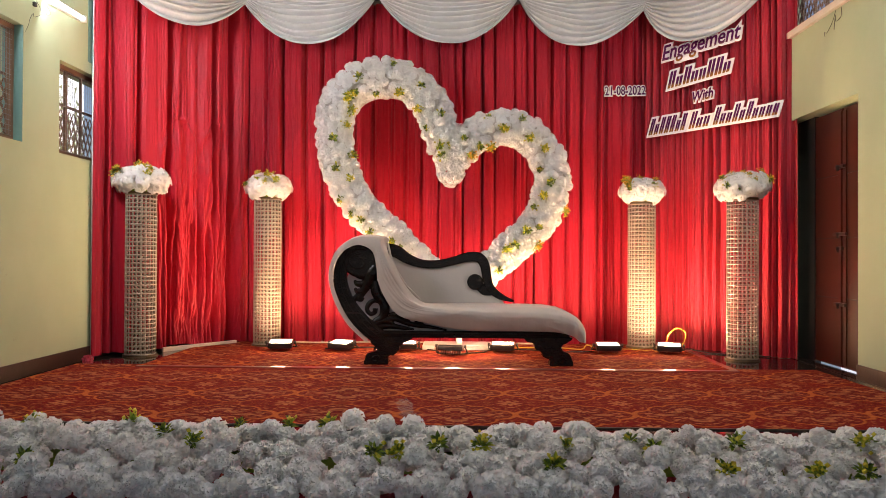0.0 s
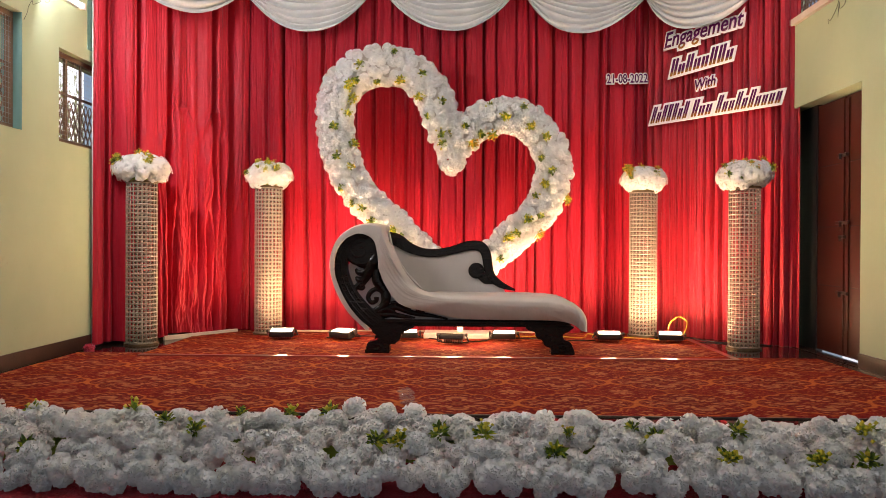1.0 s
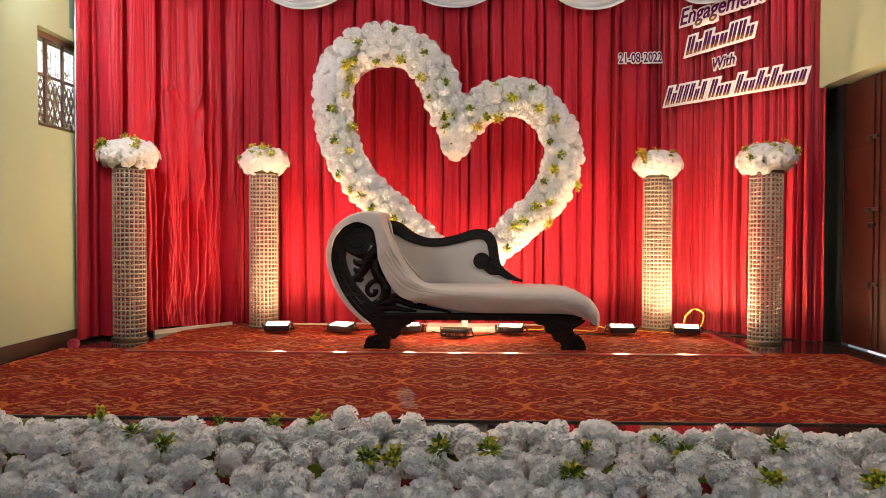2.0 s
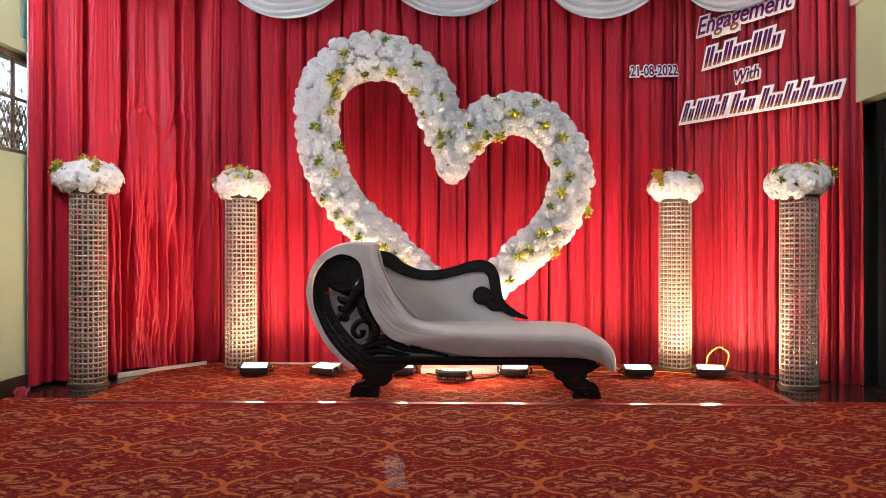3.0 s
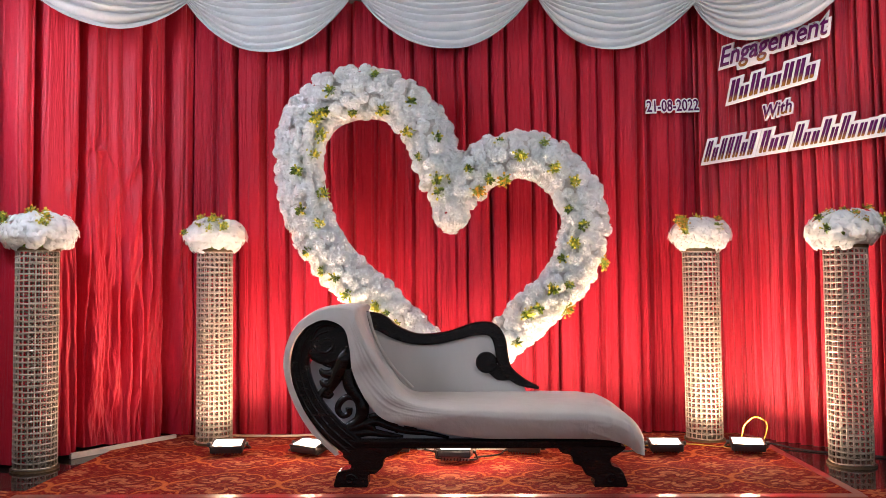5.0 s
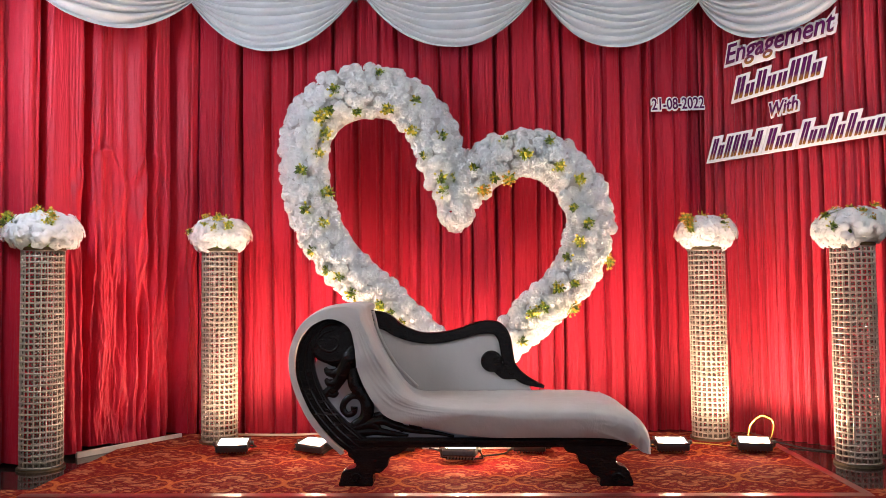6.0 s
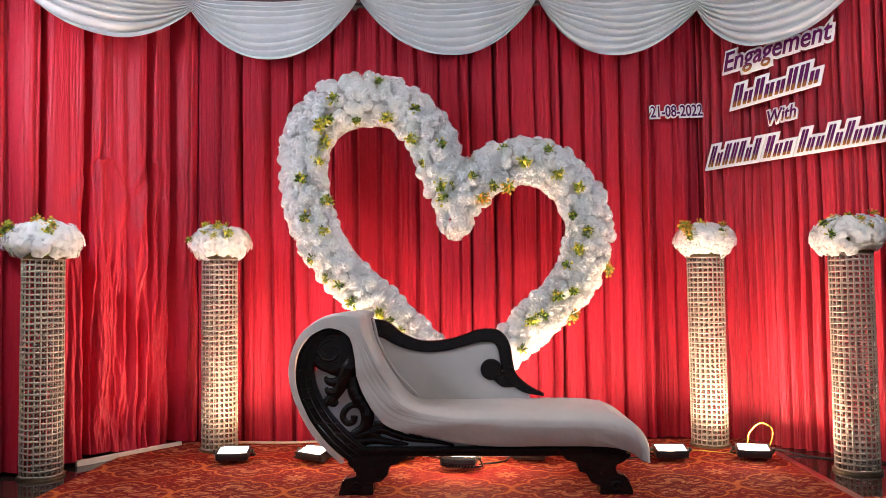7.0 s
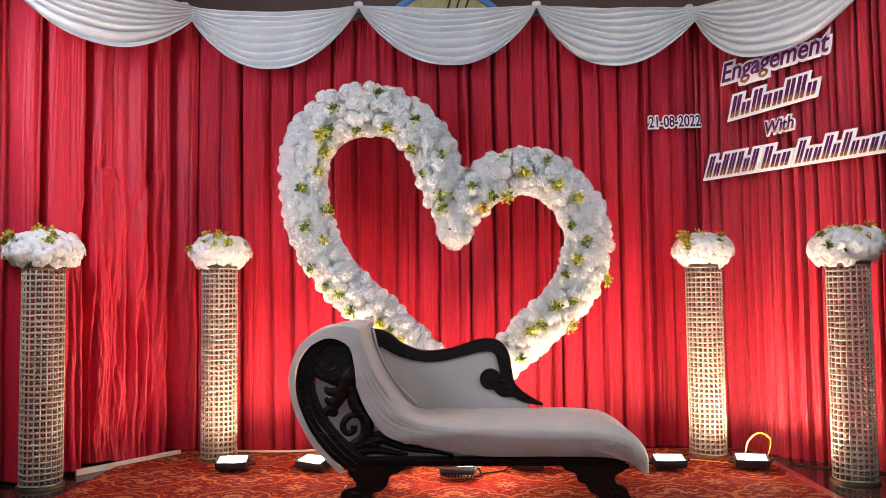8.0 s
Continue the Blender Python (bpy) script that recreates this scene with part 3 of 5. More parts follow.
def pleated(name, a, b, z0, z1, marks, depth, wide, label, seed, mat, crumple=None, hem=None, fine=1.0):
    """A hanging panel from plan point a to b: broad flat folds with narrow deep valleys, wandering a little with height."""
    rnd = random.Random(seed)
    a, b = Vector(a), Vector(b)
    ln = (b - a).length
    along = (b - a) / ln
    out = Vector((along.y, -along.x))
    marks = np.array([-0.1, *marks, ln + 0.1])
    deep = [rnd.uniform(0.45, 1.0) * depth for _ in marks]
    width = [rnd.uniform(0.5, 1.2) * wide for _ in marks]
    lift = [rnd.uniform(-0.5, 0.5) * depth for _ in marks]
    tilt = [rnd.uniform(-1, 1) * depth * 0.5 for _ in marks]
    nu, nv = int(ln / 0.0042), (260 if crumple else 50)

    def fn(u, v):
        s = u * ln
        z = z0 + (z1 - z0) * v
        q = s + 0.014 * noise.noise((s * 0.9 + seed, z * 0.55, seed)) + 0.004 * noise.noise((s * 4, z * 2.2, seed))
        q = min(max(q, -0.09), ln + 0.09)
        k = int(np.searchsorted(marks, q)) - 1
        p = (q - marks[k]) / (marks[k + 1] - marks[k])
        d = lift[k] * 4 * p * (1 - p) + tilt[k] * (2 * p - 1) * 4 * p * (1 - p)
        for j in (k, k + 1):
            d -= deep[j] * math.exp(-((q - marks[j]) / width[j]) ** 2)
        d += 0.0028 * abs(math.sin(q * 48 + 5 * noise.noise((q * 3, z * 0.5, 5)))) ** 0.6 * (0.4 + abs(noise.noise((q * 2.3, z * 0.4, 7)))) * 1.6 + 0.012 * noise.noise((q * 7, z * 0.9, seed + 9))
        d += 0.004 * noise.noise((q * 26, z * 1.3, seed + 2))
        d -= fine * (0.016 * (1 - abs(noise.noise((q * 11, z * 0.16, seed + 4)))) ** 9 + 0.007 * (1 - abs(noise.noise((q * 29, z * 0.35, seed + 6)))) ** 8)
        if crumple:
            d += crumple(s, z)
        pos = a + along * s + out * (d + depth)
        if hem:
            z = z + max(0.0, hem(s) - z0) * (1 - v) ** 6
        return (pos.x, pos.y, z)

    v, f = grid_mesh(fn, nu, nv)
    return tagged(raw(name, v, f, mat, smooth=True), label, "curtain", "stage curtains")


def left_crumple(s, z):
    """Gathered at the tie, bulging and creased below it."""
    c = 0.84
    d = 0.0
    near = math.exp(-((s - c) / 0.20) ** 2)
    # folds fan out from the two ties, wide below and narrow above
    for sc, zc, size, ph in ((0.76, 1.91, 0.030, 0.3), (1.08, 1.915, 0.026, 1.4)):
        drop = zc - z
        spread = 0.035 + (0.26 * drop if drop > 0 else -0.07 * drop)
        t = (s - sc + 0.02 * noise.noise((z * 3, s * 5, sc))) / spread
        fade = math.exp(-abs(drop) / (0.75 if drop > 0 else 0.40))
        d += size * (1.0 if drop > 0 else 0.35) * fade * math.exp(-(t / 1.7) ** 2) * math.cos(4.2 * t + ph + 0.7 * noise.noise((z * 4, t, sc)))
        d -= 0.055 * math.exp(-((s - sc) / 0.016) ** 2) * math.exp(-abs(drop) / 0.16)
        d += 0.030 * math.exp(-((s - sc - 0.03) / 0.03) ** 2 - (drop / 0.022) ** 2)
    low = 1 / (1 + math.exp((z - 1.50) * 5))
    w = max(0.0, math.cos(min(1.57, abs(s - 0.97) / 0.38)))
    t = s + 0.22 * (1.9 - z) * (s - c)
    ridge = 1 - abs(noise.noise((t * 10, z * 0.8, 3.0)))
    ridge2 = 1 - abs(noise.noise((t * 19 + z, z * 2.6, 8.0)))
    ridge3 = 1 - abs(noise.noise((t * 36 - z * 3, z * 8, 5.0)))
    ridge4 = 1 - abs(noise.noise((t * 60 + z * 2, z * 16, 9.0)))
    d += low * w * (0.085 * (0.5 - ridge ** 3) + 0.020 * (ridge2 ** 3 - 0.5) + 0.009 * (ridge3 ** 2 - 0.5) + 0.006 * (ridge4 ** 2 - 0.5))
    d += 0.05 * near * low
    # deep folds from top to floor, and the hollows below the tie
    for sc, wide, dip in ((0.20, 0.022, 0.05), (0.385, 0.024, 0.06), (0.662, 0.030, 0.085), (1.285, 0.032, 0.085)):
        d -= dip * math.exp(-((s - sc - 0.012 * noise.noise((z * 1.1, sc * 9, 2))) / wide) ** 2)
    for sc, zc, wide, tall, dip in ((0.865, 0.55, 0.045, 0.34, 0.07), (1.005, 0.70, 0.030, 0.40, 0.06), (0.93, 0.16, 0.10, 0.20, 0.05), (0.79, 1.60, 0.022, 0.26, 0.05), (1.17, 1.60, 0.022, 0.30, 0.045)):
        d -= dip * math.exp(-((s - sc) / wide) ** 2 - ((z - zc) / tall) ** 2)
    return d


def left_hem(s):
    return 0.018 + 0.020 * math.exp(-((s - 0.80) / 0.30) ** 2) + 0.008 * math.sin(s * 11)


C0, C1, C2, C3 = CURTAIN
MARKS_L = [0.12, 0.22, 0.38, 0.66, 0.77, 0.93, 1.08, 1.27]
MARKS_B = [0.05, 0.23, 0.38, 0.58, 0.74, 0.84, 1.03, 1.19, 1.36, 1.48, 1.63, 1.78, 1.93, 2.00, 2.17,
           2.28, 2.46, 2.57, 2.64, 2.79, 2.93, 3.06, 3.21, 3.28, 3.43, 3.53, 3.63]
_r = random.Random(12)
MARKS_R, _s = [0.02], 0.02
while _s < 1.33:
    _s += _r.uniform(0.035, 0.095)
    MARKS_R.append(_s)
pleated("curtain_left", C0, C1, 0.015, 3.055, MARKS_L, 0.075, 0.022, "red satin side curtain, tied and crumpled below", 3, M_REDCRUMPLE, left_crumple, left_hem)
pleated("curtain_middle", C1, C2, 0.002, 3.055, MARKS_B, 0.070, 0.016, "red satin pleated backdrop curtain", 5, M_RED, fine=0.75)
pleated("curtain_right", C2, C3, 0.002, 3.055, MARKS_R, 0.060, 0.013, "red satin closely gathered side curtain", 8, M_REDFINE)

# the pole at the curtain's free end, the rail that carries curtains and swags, the boards at its foot
def pole(name, p, q, r, mat, label, category):
    v, f = tube([p, q], r, 14, normal=(0, 1, 0.3))
    return tagged(raw(name, v, f, mat, smooth=True), label, category)


pole("curtain_pole", (-2.612, 5.60, 0), (-2.612, 5.60, 3.14), 0.010, M_WHITE, "white plastic pole at the curtain's free edge", "pole")
for (a, b) in zip(CURTAIN, CURTAIN[1:]):
    pole("curtain_rail", (a[0], a[1] + 0.03, 3.12), (b[0], b[1] + 0.03, 3.12), 0.014, M_STEEL, "thin steel pipe carrying the curtains", "rail")
for t0, t1 in ((0.40, 0.90),):
    a = Vector(C0).lerp(Vector(C1), t0)
    b = Vector(C0).lerp(Vector(C1), t1)
    d = b - a
    m = pose(a.x, a.y, 0, 0, 0, math.degrees(math.atan2(d.y, d.x)))
    tagged(part("skirting_board", boxed(0, d.length, -0.120, -0.095, 0.0, 0.036, 0.003, m), M_BOARD),
           "cream painted board lying at the curtain's foot", "board")


# ---- swags along the curtain top ----
def swag(a, b, top_a, top_b, drop, seed, skew=0.0):
    rnd = random.Random(seed)
    a, b = Vector(a), Vector(b)
    d = b - a
    ln = d.length
    along = d / ln
    out = Vector((along.y, -along.x))
    e = empty("swag", (a.x, a.y, top_a), "white cloth swag draped in folds over the red curtain", "swag", "swags along the curtain top")
    sag = rnd.uniform(0.02, 0.05)

    def fn(u, v):
        w = u + skew * u * (1 - u)
        hang = (1 - abs(2 * w - 1) ** 2.3) ** 0.86
        top = (top_b - top_a) * u - sag * 4 * u * (1 - u)
        z = top - (drop - sag) * hang * v - 0.012 * v
        ph = 8.5 * v ** 0.85 + 0.7 * noise.noise((u * 2.4, v * 2.0, seed))
        fold = abs(math.sin(math.pi * ph)) ** 0.5
        depth = 0.058 * fold * (0.25 + 0.75 * hang) + 0.07 * hang * v + 0.006 * noise.noise((u * 9, v * 14, seed))
        x = ln * (u + 0.015 * math.sin(2 * math.pi * u) * v)
        p = along * x + out * (0.115 + depth)
        return (p.x, p.y, z)

    v, f = grid_mesh(fn, 64, 110)
    raw("drape", v, f, M_SWAG, e, smooth=True)

    def knot(u, v):
        t, ph = u * 2 * math.pi, v * math.pi
        r = 0.023 * (1 + 0.25 * math.sin(3 * t + seed) * math.sin(ph) + 0.2 * noise.noise((t, ph * 2, seed)))
        return (r * 1.25 * math.cos(t) * math.sin(ph) - 0.0 + out.x * 0.14, r * math.sin(t) * math.sin(ph) + out.y * 0.14, r * math.cos(ph))
    v, f = grid_mesh(knot, 18, 10)
    raw("knot", v, f, M_SWAG, e, smooth=True)


C1F, C2F = (-1.83, 6.80), (1.85, 6.90)
swag((-2.70, 5.60), C1F, 3.14, 3.13, 0.475, 1, 0.30)
swag(C1F, (-0.60, 6.83), 3.13, 3.12, 0.475, 2, -0.06)
swag((-0.60, 6.83), (0.66, 6.87), 3.12, 3.11, 0.45, 3, -0.03)
swag((0.66, 6.87), C2F, 3.11, 3.09, 0.455, 4, 0.34)
swag(C2F, (2.80, 5.95), 3.09, 3.12, 0.50, 5, 0.22)


# round emblem on the wall above the curtain
emblem = empty("wall_emblem", (0.0, Y_BACK - 0.03, 2.90), "round wall emblem with blue rim and ochre field", "emblem")
v, f = tube([(0.56 * math.cos(t), 0, 0.56 * math.sin(t)) for t in np.linspace(0, 2 * math.pi, 97)], 0.028, 10)
raw("rim", v, f, M_BLUE, emblem, "blue painted rim", True)
part("field", cyl(bmesh.new(), 0.54, 0.02, pose(0, 0.01, 0, 90, 0, 0), 64), M_OLIVE, emblem)
for k in (-0.11, -0.04, 0.03):
    part("stroke", boxed(-0.008, 0.008, -0.012, -0.002, 0.30, 0.50, 0, pose(k, 0, 0, 0, 18, 0)), M_BLACK, emblem)


# ---- flowers ----
def carnation(seed, r=0.045):
    """A full pompom bloom: rings of narrow fan petals with pinked, wavy edges round a small ball, opening along +z."""
    rnd = random.Random(seed)
    vs, fs = [], []
    seg, nl = 10, 6
    for j in range(nl):
        ph = math.pi * (0.06 + 0.76 * j / (nl - 1))
        for i in range(seg):
            a = 2 * math.pi * i / seg + 0.3 * (j % 2)
            k = 0.74 + rnd.uniform(-0.06, 0.06)
            vs.append((r * k * math.sin(ph) * math.cos(a), r * k * math.sin(ph) * math.sin(a), r * (k * math.cos(ph) + 0.10)))
    fs.append(tuple(range(seg)))
    for j in range(nl - 1):
        for i in range(seg):
            q = (i + 1) % seg
            fs.append((j * seg + i, (j + 1) * seg + i, (j + 1) * seg + q, j * seg + q))
    cols = 7
    for deg, count, reach in ((84, 3, 0.92), (66, 5, 0.98), (46, 7, 1.02), (26, 8, 1.05), (6, 8, 1.06), (-14, 8, 1.03), (-36, 7, 0.95)):
        ph = rnd.uniform(0, 6.28)
        for n in range(count):
            az = ph + 2 * math.pi * n / count + rnd.uniform(-0.12, 0.12)
            half = 0.66 * 2 * math.pi / count
            el0, out, o = radians(deg + rnd.uniform(-9, 9)), reach * rnd.uniform(0.93, 1.07), len(vs)
            wave, sway = rnd.uniform(0, 6.28), rnd.uniform(-0.12, 0.12)
            for q in (0.62, 0.86, 1.0):
                for i in range(cols):
                    w = 2 * i / (cols - 1) - 1
                    el = el0 + (1 - q) * 0.30 + (0.17 * math.sin(4.4 * w + wave) + sway * w) * q ** 3 + (0.038 * (1 if i % 2 else -1)) * (q > 0.9)
                    d = r * out * q * (1 - 0.10 * w * w + (0.032 * (1 if i % 2 else -1) if q > 0.9 else 0))
                    a = az + half * w * (0.75 + 0.25 * q)
                    vs.append((d * math.cos(el) * math.cos(a), d * math.cos(el) * math.sin(a), d * math.sin(el) + r * 0.10))
            for g in range(2):
                for i in range(cols - 1):
                    fs.append((o + g * cols + i, o + g * cols + i + 1, o + (g + 1) * cols + i + 1, o + (g + 1) * cols + i))
    return np.array(vs), fs


def broad_bloom(seed, r=0.047):
    """An open bloom of broad rounded petals in three overlapping layers."""
    rnd = random.Random(seed)
    vs, fs, cols = [], [], 9
    for deg, count, reach in ((68, 3, 0.80), (38, 5, 1.0), (8, 6, 1.08), (-26, 6, 1.0)):
        ph = rnd.uniform(0, 6.28)
        for n in range(count):
            az = ph + 2 * math.pi * n / count + rnd.uniform(-0.1, 0.1)
            el0, out, o, wave = radians(deg + rnd.uniform(-7, 7)), reach * rnd.uniform(0.92, 1.06), len(vs), rnd.uniform(0, 6.28)
            for q in (0.15, 0.5, 0.8, 0.95, 1.0):
                half = math.pi / count * 1.35 * (1.0 if q < 0.85 else math.sqrt(max(0.0, 1 - ((q - 0.8) / 0.235) ** 2)))
                for i in range(cols):
                    w = 2 * i / (cols - 1) - 1
                    el = el0 + 0.45 * (1 - q) - 0.35 * q ** 4 + 0.10 * w * w + 0.07 * math.sin(5 * w + wave) * q ** 3
                    d = r * out * q * (1 - 0.13 * w * w)
                    a = az + half * w
                    vs.append((d * math.cos(el) * math.cos(a), d * math.cos(el) * math.sin(a), d * math.sin(el) + r * 0.15))
            for g in range(4):
                for i in range(cols - 1):
                    fs.append((o + g * cols + i, o + g * cols + i + 1, o + (g + 1) * cols + i + 1, o + (g + 1) * cols + i))
    return np.array(vs), fs


def sprig(seed, leaves=16, size=0.055, buds=0.2):
    """A tuft of narrow leaves; returns the leaves and the buds apart."""
    rnd = random.Random(seed)
    lv, bud = [], []
    for _ in range(leaves):
        a, el = rnd.uniform(0, 6.28), radians(rnd.uniform(5, 88))
        L, w = size * rnd.uniform(0.35, 0.90), size * rnd.uniform(0.07, 0.13)
        d = Vector((math.cos(a) * math.cos(el), math.sin(a) * math.cos(el), math.sin(el)))
        s = d.cross(Vector((0, 0, 1))).normalized()
        up = s.cross(d)
        base = d * size * rnd.uniform(0.04, 0.40)
        L *= 0.62
        pts = [base, base + d * L * 0.45 + s * w + up * w * 0.4, base + d * L * 0.95 - up * w * 0.8, base + d * L * 0.45 - s * w + up * w * 0.4]
        lv.append(([tuple(p) for p in pts], [(0, 1, 2), (0, 2, 3)]))
        if rnd.random() < buds:
            c, q = base + d * L * 1.0, size * rnd.uniform(0.10, 0.17)
            vv = [(c.x + q, c.y, c.z), (c.x - q, c.y, c.z), (c.x, c.y + q, c.z), (c.x, c.y - q, c.z), (c.x, c.y, c.z + q), (c.x, c.y, c.z - q)]
            bud.append((vv, [(0, 2, 4), (2, 1, 4), (1, 3, 4), (3, 0, 4), (2, 0, 5), (1, 2, 5), (3, 1, 5), (0, 3, 5)]))
    return joined(lv), joined(bud)


def mesh_of(name, v, f, mats, face_mats=None):
    me = bpy.data.meshes.new(name)
    me.from_pydata([tuple(p) for p in v], [], [tuple(q) for q in f])
    for m in mats:
        me.materials.append(m)
    if face_mats is not None:
        me.polygons.foreach_set("material_index", face_mats)
    return me


BLOOMS = [carnation(i) for i in range(7)]
BLOOM_MESH = [mesh_of("flower", v, f, [M_PETAL]) for v, f in BLOOMS]
BROAD_MESH = [mesh_of("flower", *broad_bloom(300 + i), [M_PETAL]) for i in range(4)]
for _me in BLOOM_MESH + BROAD_MESH:
    _me.polygons.foreach_set("use_smooth", [True] * len(_me.polygons))
SPRIG_MESH = []
for i in range(6):
    (lv, lf), (bv, bf) = sprig(40 + i, 62 + 4 * i, 0.055, 0.26 if i % 2 else 0.07)
    v, f = joined([(lv, lf), (bv, bf)])
    SPRIG_MESH.append(mesh_of("sprig", v, f, [M_LEAF if i % 2 else M_LEAFDARK, M_ORANGE if i == 5 else M_YELLOW], [0] * len(lf) + [1] * len(bf)))


def facing(p, n, spin, size):
    q = Vector(n).to_track_quat("Z", "Y").to_matrix().to_4x4()
    return Matrix.Translation(p) @ q @ pose(0, 0, 0, 0, 0, spin) @ Matrix.Diagonal((size, size, size, 1))


def plant(parent, spots, sprigs, rnd, limit=290, meshes=BLOOM_MESH):
    """Blooms at (place, normal, size): the first ones as objects, the rest joined."""
    rest = []
    for i, (p, n, s) in enumerate(spots):
        k = rnd.randrange(len(meshes))
        m = facing(p, n, rnd.uniform(0, 360), s)
        if i < limit:
            ob = new("flower", meshes[k])
            ob.parent = parent
            ob.matrix_basis = m
        else:
            a = np.array(m)
            v = BLOOMS[k][0] @ a[:3, :3].T + a[:3, 3]
            rest.append((v.tolist(), BLOOMS[k][1]))
    if rest:
        v, f = joined(rest)
        ob = raw("flower_mass", v, f, M_PETAL, parent, smooth=True)
        ob["kind"] = "stuff"
    for p, n, s, k in sprigs:
        ob = new("sprig", SPRIG_MESH[k % len(SPRIG_MESH)])
        ob.parent = parent
        ob.matrix_basis = facing(p, n, rnd.uniform(0, 360), s)
        ob["label"] = "yellow-green artificial sprig"


# the garland on the stage edge
def garland():
    rnd = random.Random(21)
    e = empty("flower_garland", (0, 2.66, 0.0), "long bed of white artificial carnations with green sprigs", "garland")
    x0, x1 = WALL_L + 0.05, WALL_R - 0.05
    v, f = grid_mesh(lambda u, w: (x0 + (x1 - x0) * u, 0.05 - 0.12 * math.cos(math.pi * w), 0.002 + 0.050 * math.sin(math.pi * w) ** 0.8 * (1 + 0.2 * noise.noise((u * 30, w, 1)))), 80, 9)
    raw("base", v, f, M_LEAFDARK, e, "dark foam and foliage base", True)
    spots, far, sprigs = [], [], []
    rows = 13
    for r in range(rows):
        t = math.pi * (0.03 + 0.94 * r / (rows - 1))
        n = int((x1 - x0) / 0.073)
        for i in range(n):
            x = x0 + (i + 0.5 * (r % 2) + rnd.uniform(-0.35, 0.35)) * (x1 - x0) / n
            lump = 0.018 * noise.noise((x * 3, r * 0.8, 2)) + rnd.uniform(-0.016, 0.022)
            nr = Vector((rnd.uniform(-0.45, 0.45), -math.cos(t) + rnd.uniform(-0.3, 0.3), max(0.12, math.sin(t)) + rnd.uniform(-0.1, 0.3))).normalized()
            y, z = -0.125 * math.cos(t) - 0.315 * max(0.0, math.cos(t)), 0.028 + (0.078 + lump) * math.sin(t) ** 0.9 + abs(lump) * 0.3
            s = rnd.uniform(0.72, 1.06)
            z -= 0.018 / (1 + math.exp(-(x - 0.8) * 6)) * math.sin(t)
            if r == 0 and rnd.random() < 0.25:
                continue
            if rnd.random() < 0.10:
                z += rnd.uniform(0.02, 0.05)
            (spots if r <= 6 and abs(x) < 2.0 else far).append(((x, y, z), nr, s))
    rnd.shuffle(spots)
    for i in range(36):
        x = x0 + (x1 - x0) * (i + rnd.uniform(0.1, 0.9)) / 36
        t = math.pi * rnd.choice((0.12, 0.2, 0.28, 0.34, 0.42, 0.62))
        p = (x, -0.13 * math.cos(t) - 0.28 * max(0.0, math.cos(t)), 0.06 + 0.095 * math.sin(t) * (1 - 0.25 / (1 + math.exp(-(x - 0.8) * 6))))
        sprigs.append((p, (rnd.uniform(-0.3, 0.3), -math.cos(t) * 0.8, 0.35 + math.sin(t) * 0.5), rnd.uniform(0.8, 1.3), rnd.choice((0, 2, 4, 0, 2, 1, 3))))
    plant(e, spots + far, sprigs, rnd, 295)


garland()
v, f = grid_mesh(lambda u, w: (-1.9 + 3.9 * u, 2.02 + 0.56 * w, 0.008 + 0.016 * abs(noise.noise((u * 26, w * 5, 4))) + 0.010 * abs(noise.noise((u * 60, w * 9, 7)))), 240, 16)
tagged(raw("cloth_strip", v, f, M_RED, smooth=True), "rumpled red satin strip lying under the flower garland", "cloth")


# ---- the heart ----
# its midline in x and z, and the thickness there
HEART_L = [(0.078, 1.555, 0.24), (-0.018, 1.796, 0.310), (-0.080, 1.991, 0.305), (-0.207, 2.160, 0.310), (-0.362, 2.236, 0.335), (-0.542, 2.258, 0.375), (-0.720, 2.196, 0.375),
           (-0.842, 2.060, 0.355), (-0.882, 1.882, 0.330), (-0.870, 1.689, 0.315), (-0.818, 1.473, 0.312), (-0.732, 1.301, 0.308), (-0.612, 1.148, 0.298), (-0.450, 1.004, 0.285),
           (-0.160, 0.725, 0.270), (0.139, 0.430, 0.25)]
HEART_R = [(0.078, 1.555, 0.24), (0.172, 1.680, 0.320), (0.285, 1.770, 0.312), (0.448, 1.836, 0.312), (0.605, 1.834, 0.322), (0.742, 1.754, 0.322), (0.842, 1.634, 0.312),
           (0.900, 1.488, 0.315), (0.900, 1.338, 0.312), (0.857, 1.198, 0.296), (0.765, 1.050, 0.292), (0.640, 0.920, 0.280), (0.505, 0.797, 0.258), (0.375, 0.682, 0.250), (0.139, 0.430, 0.25)]


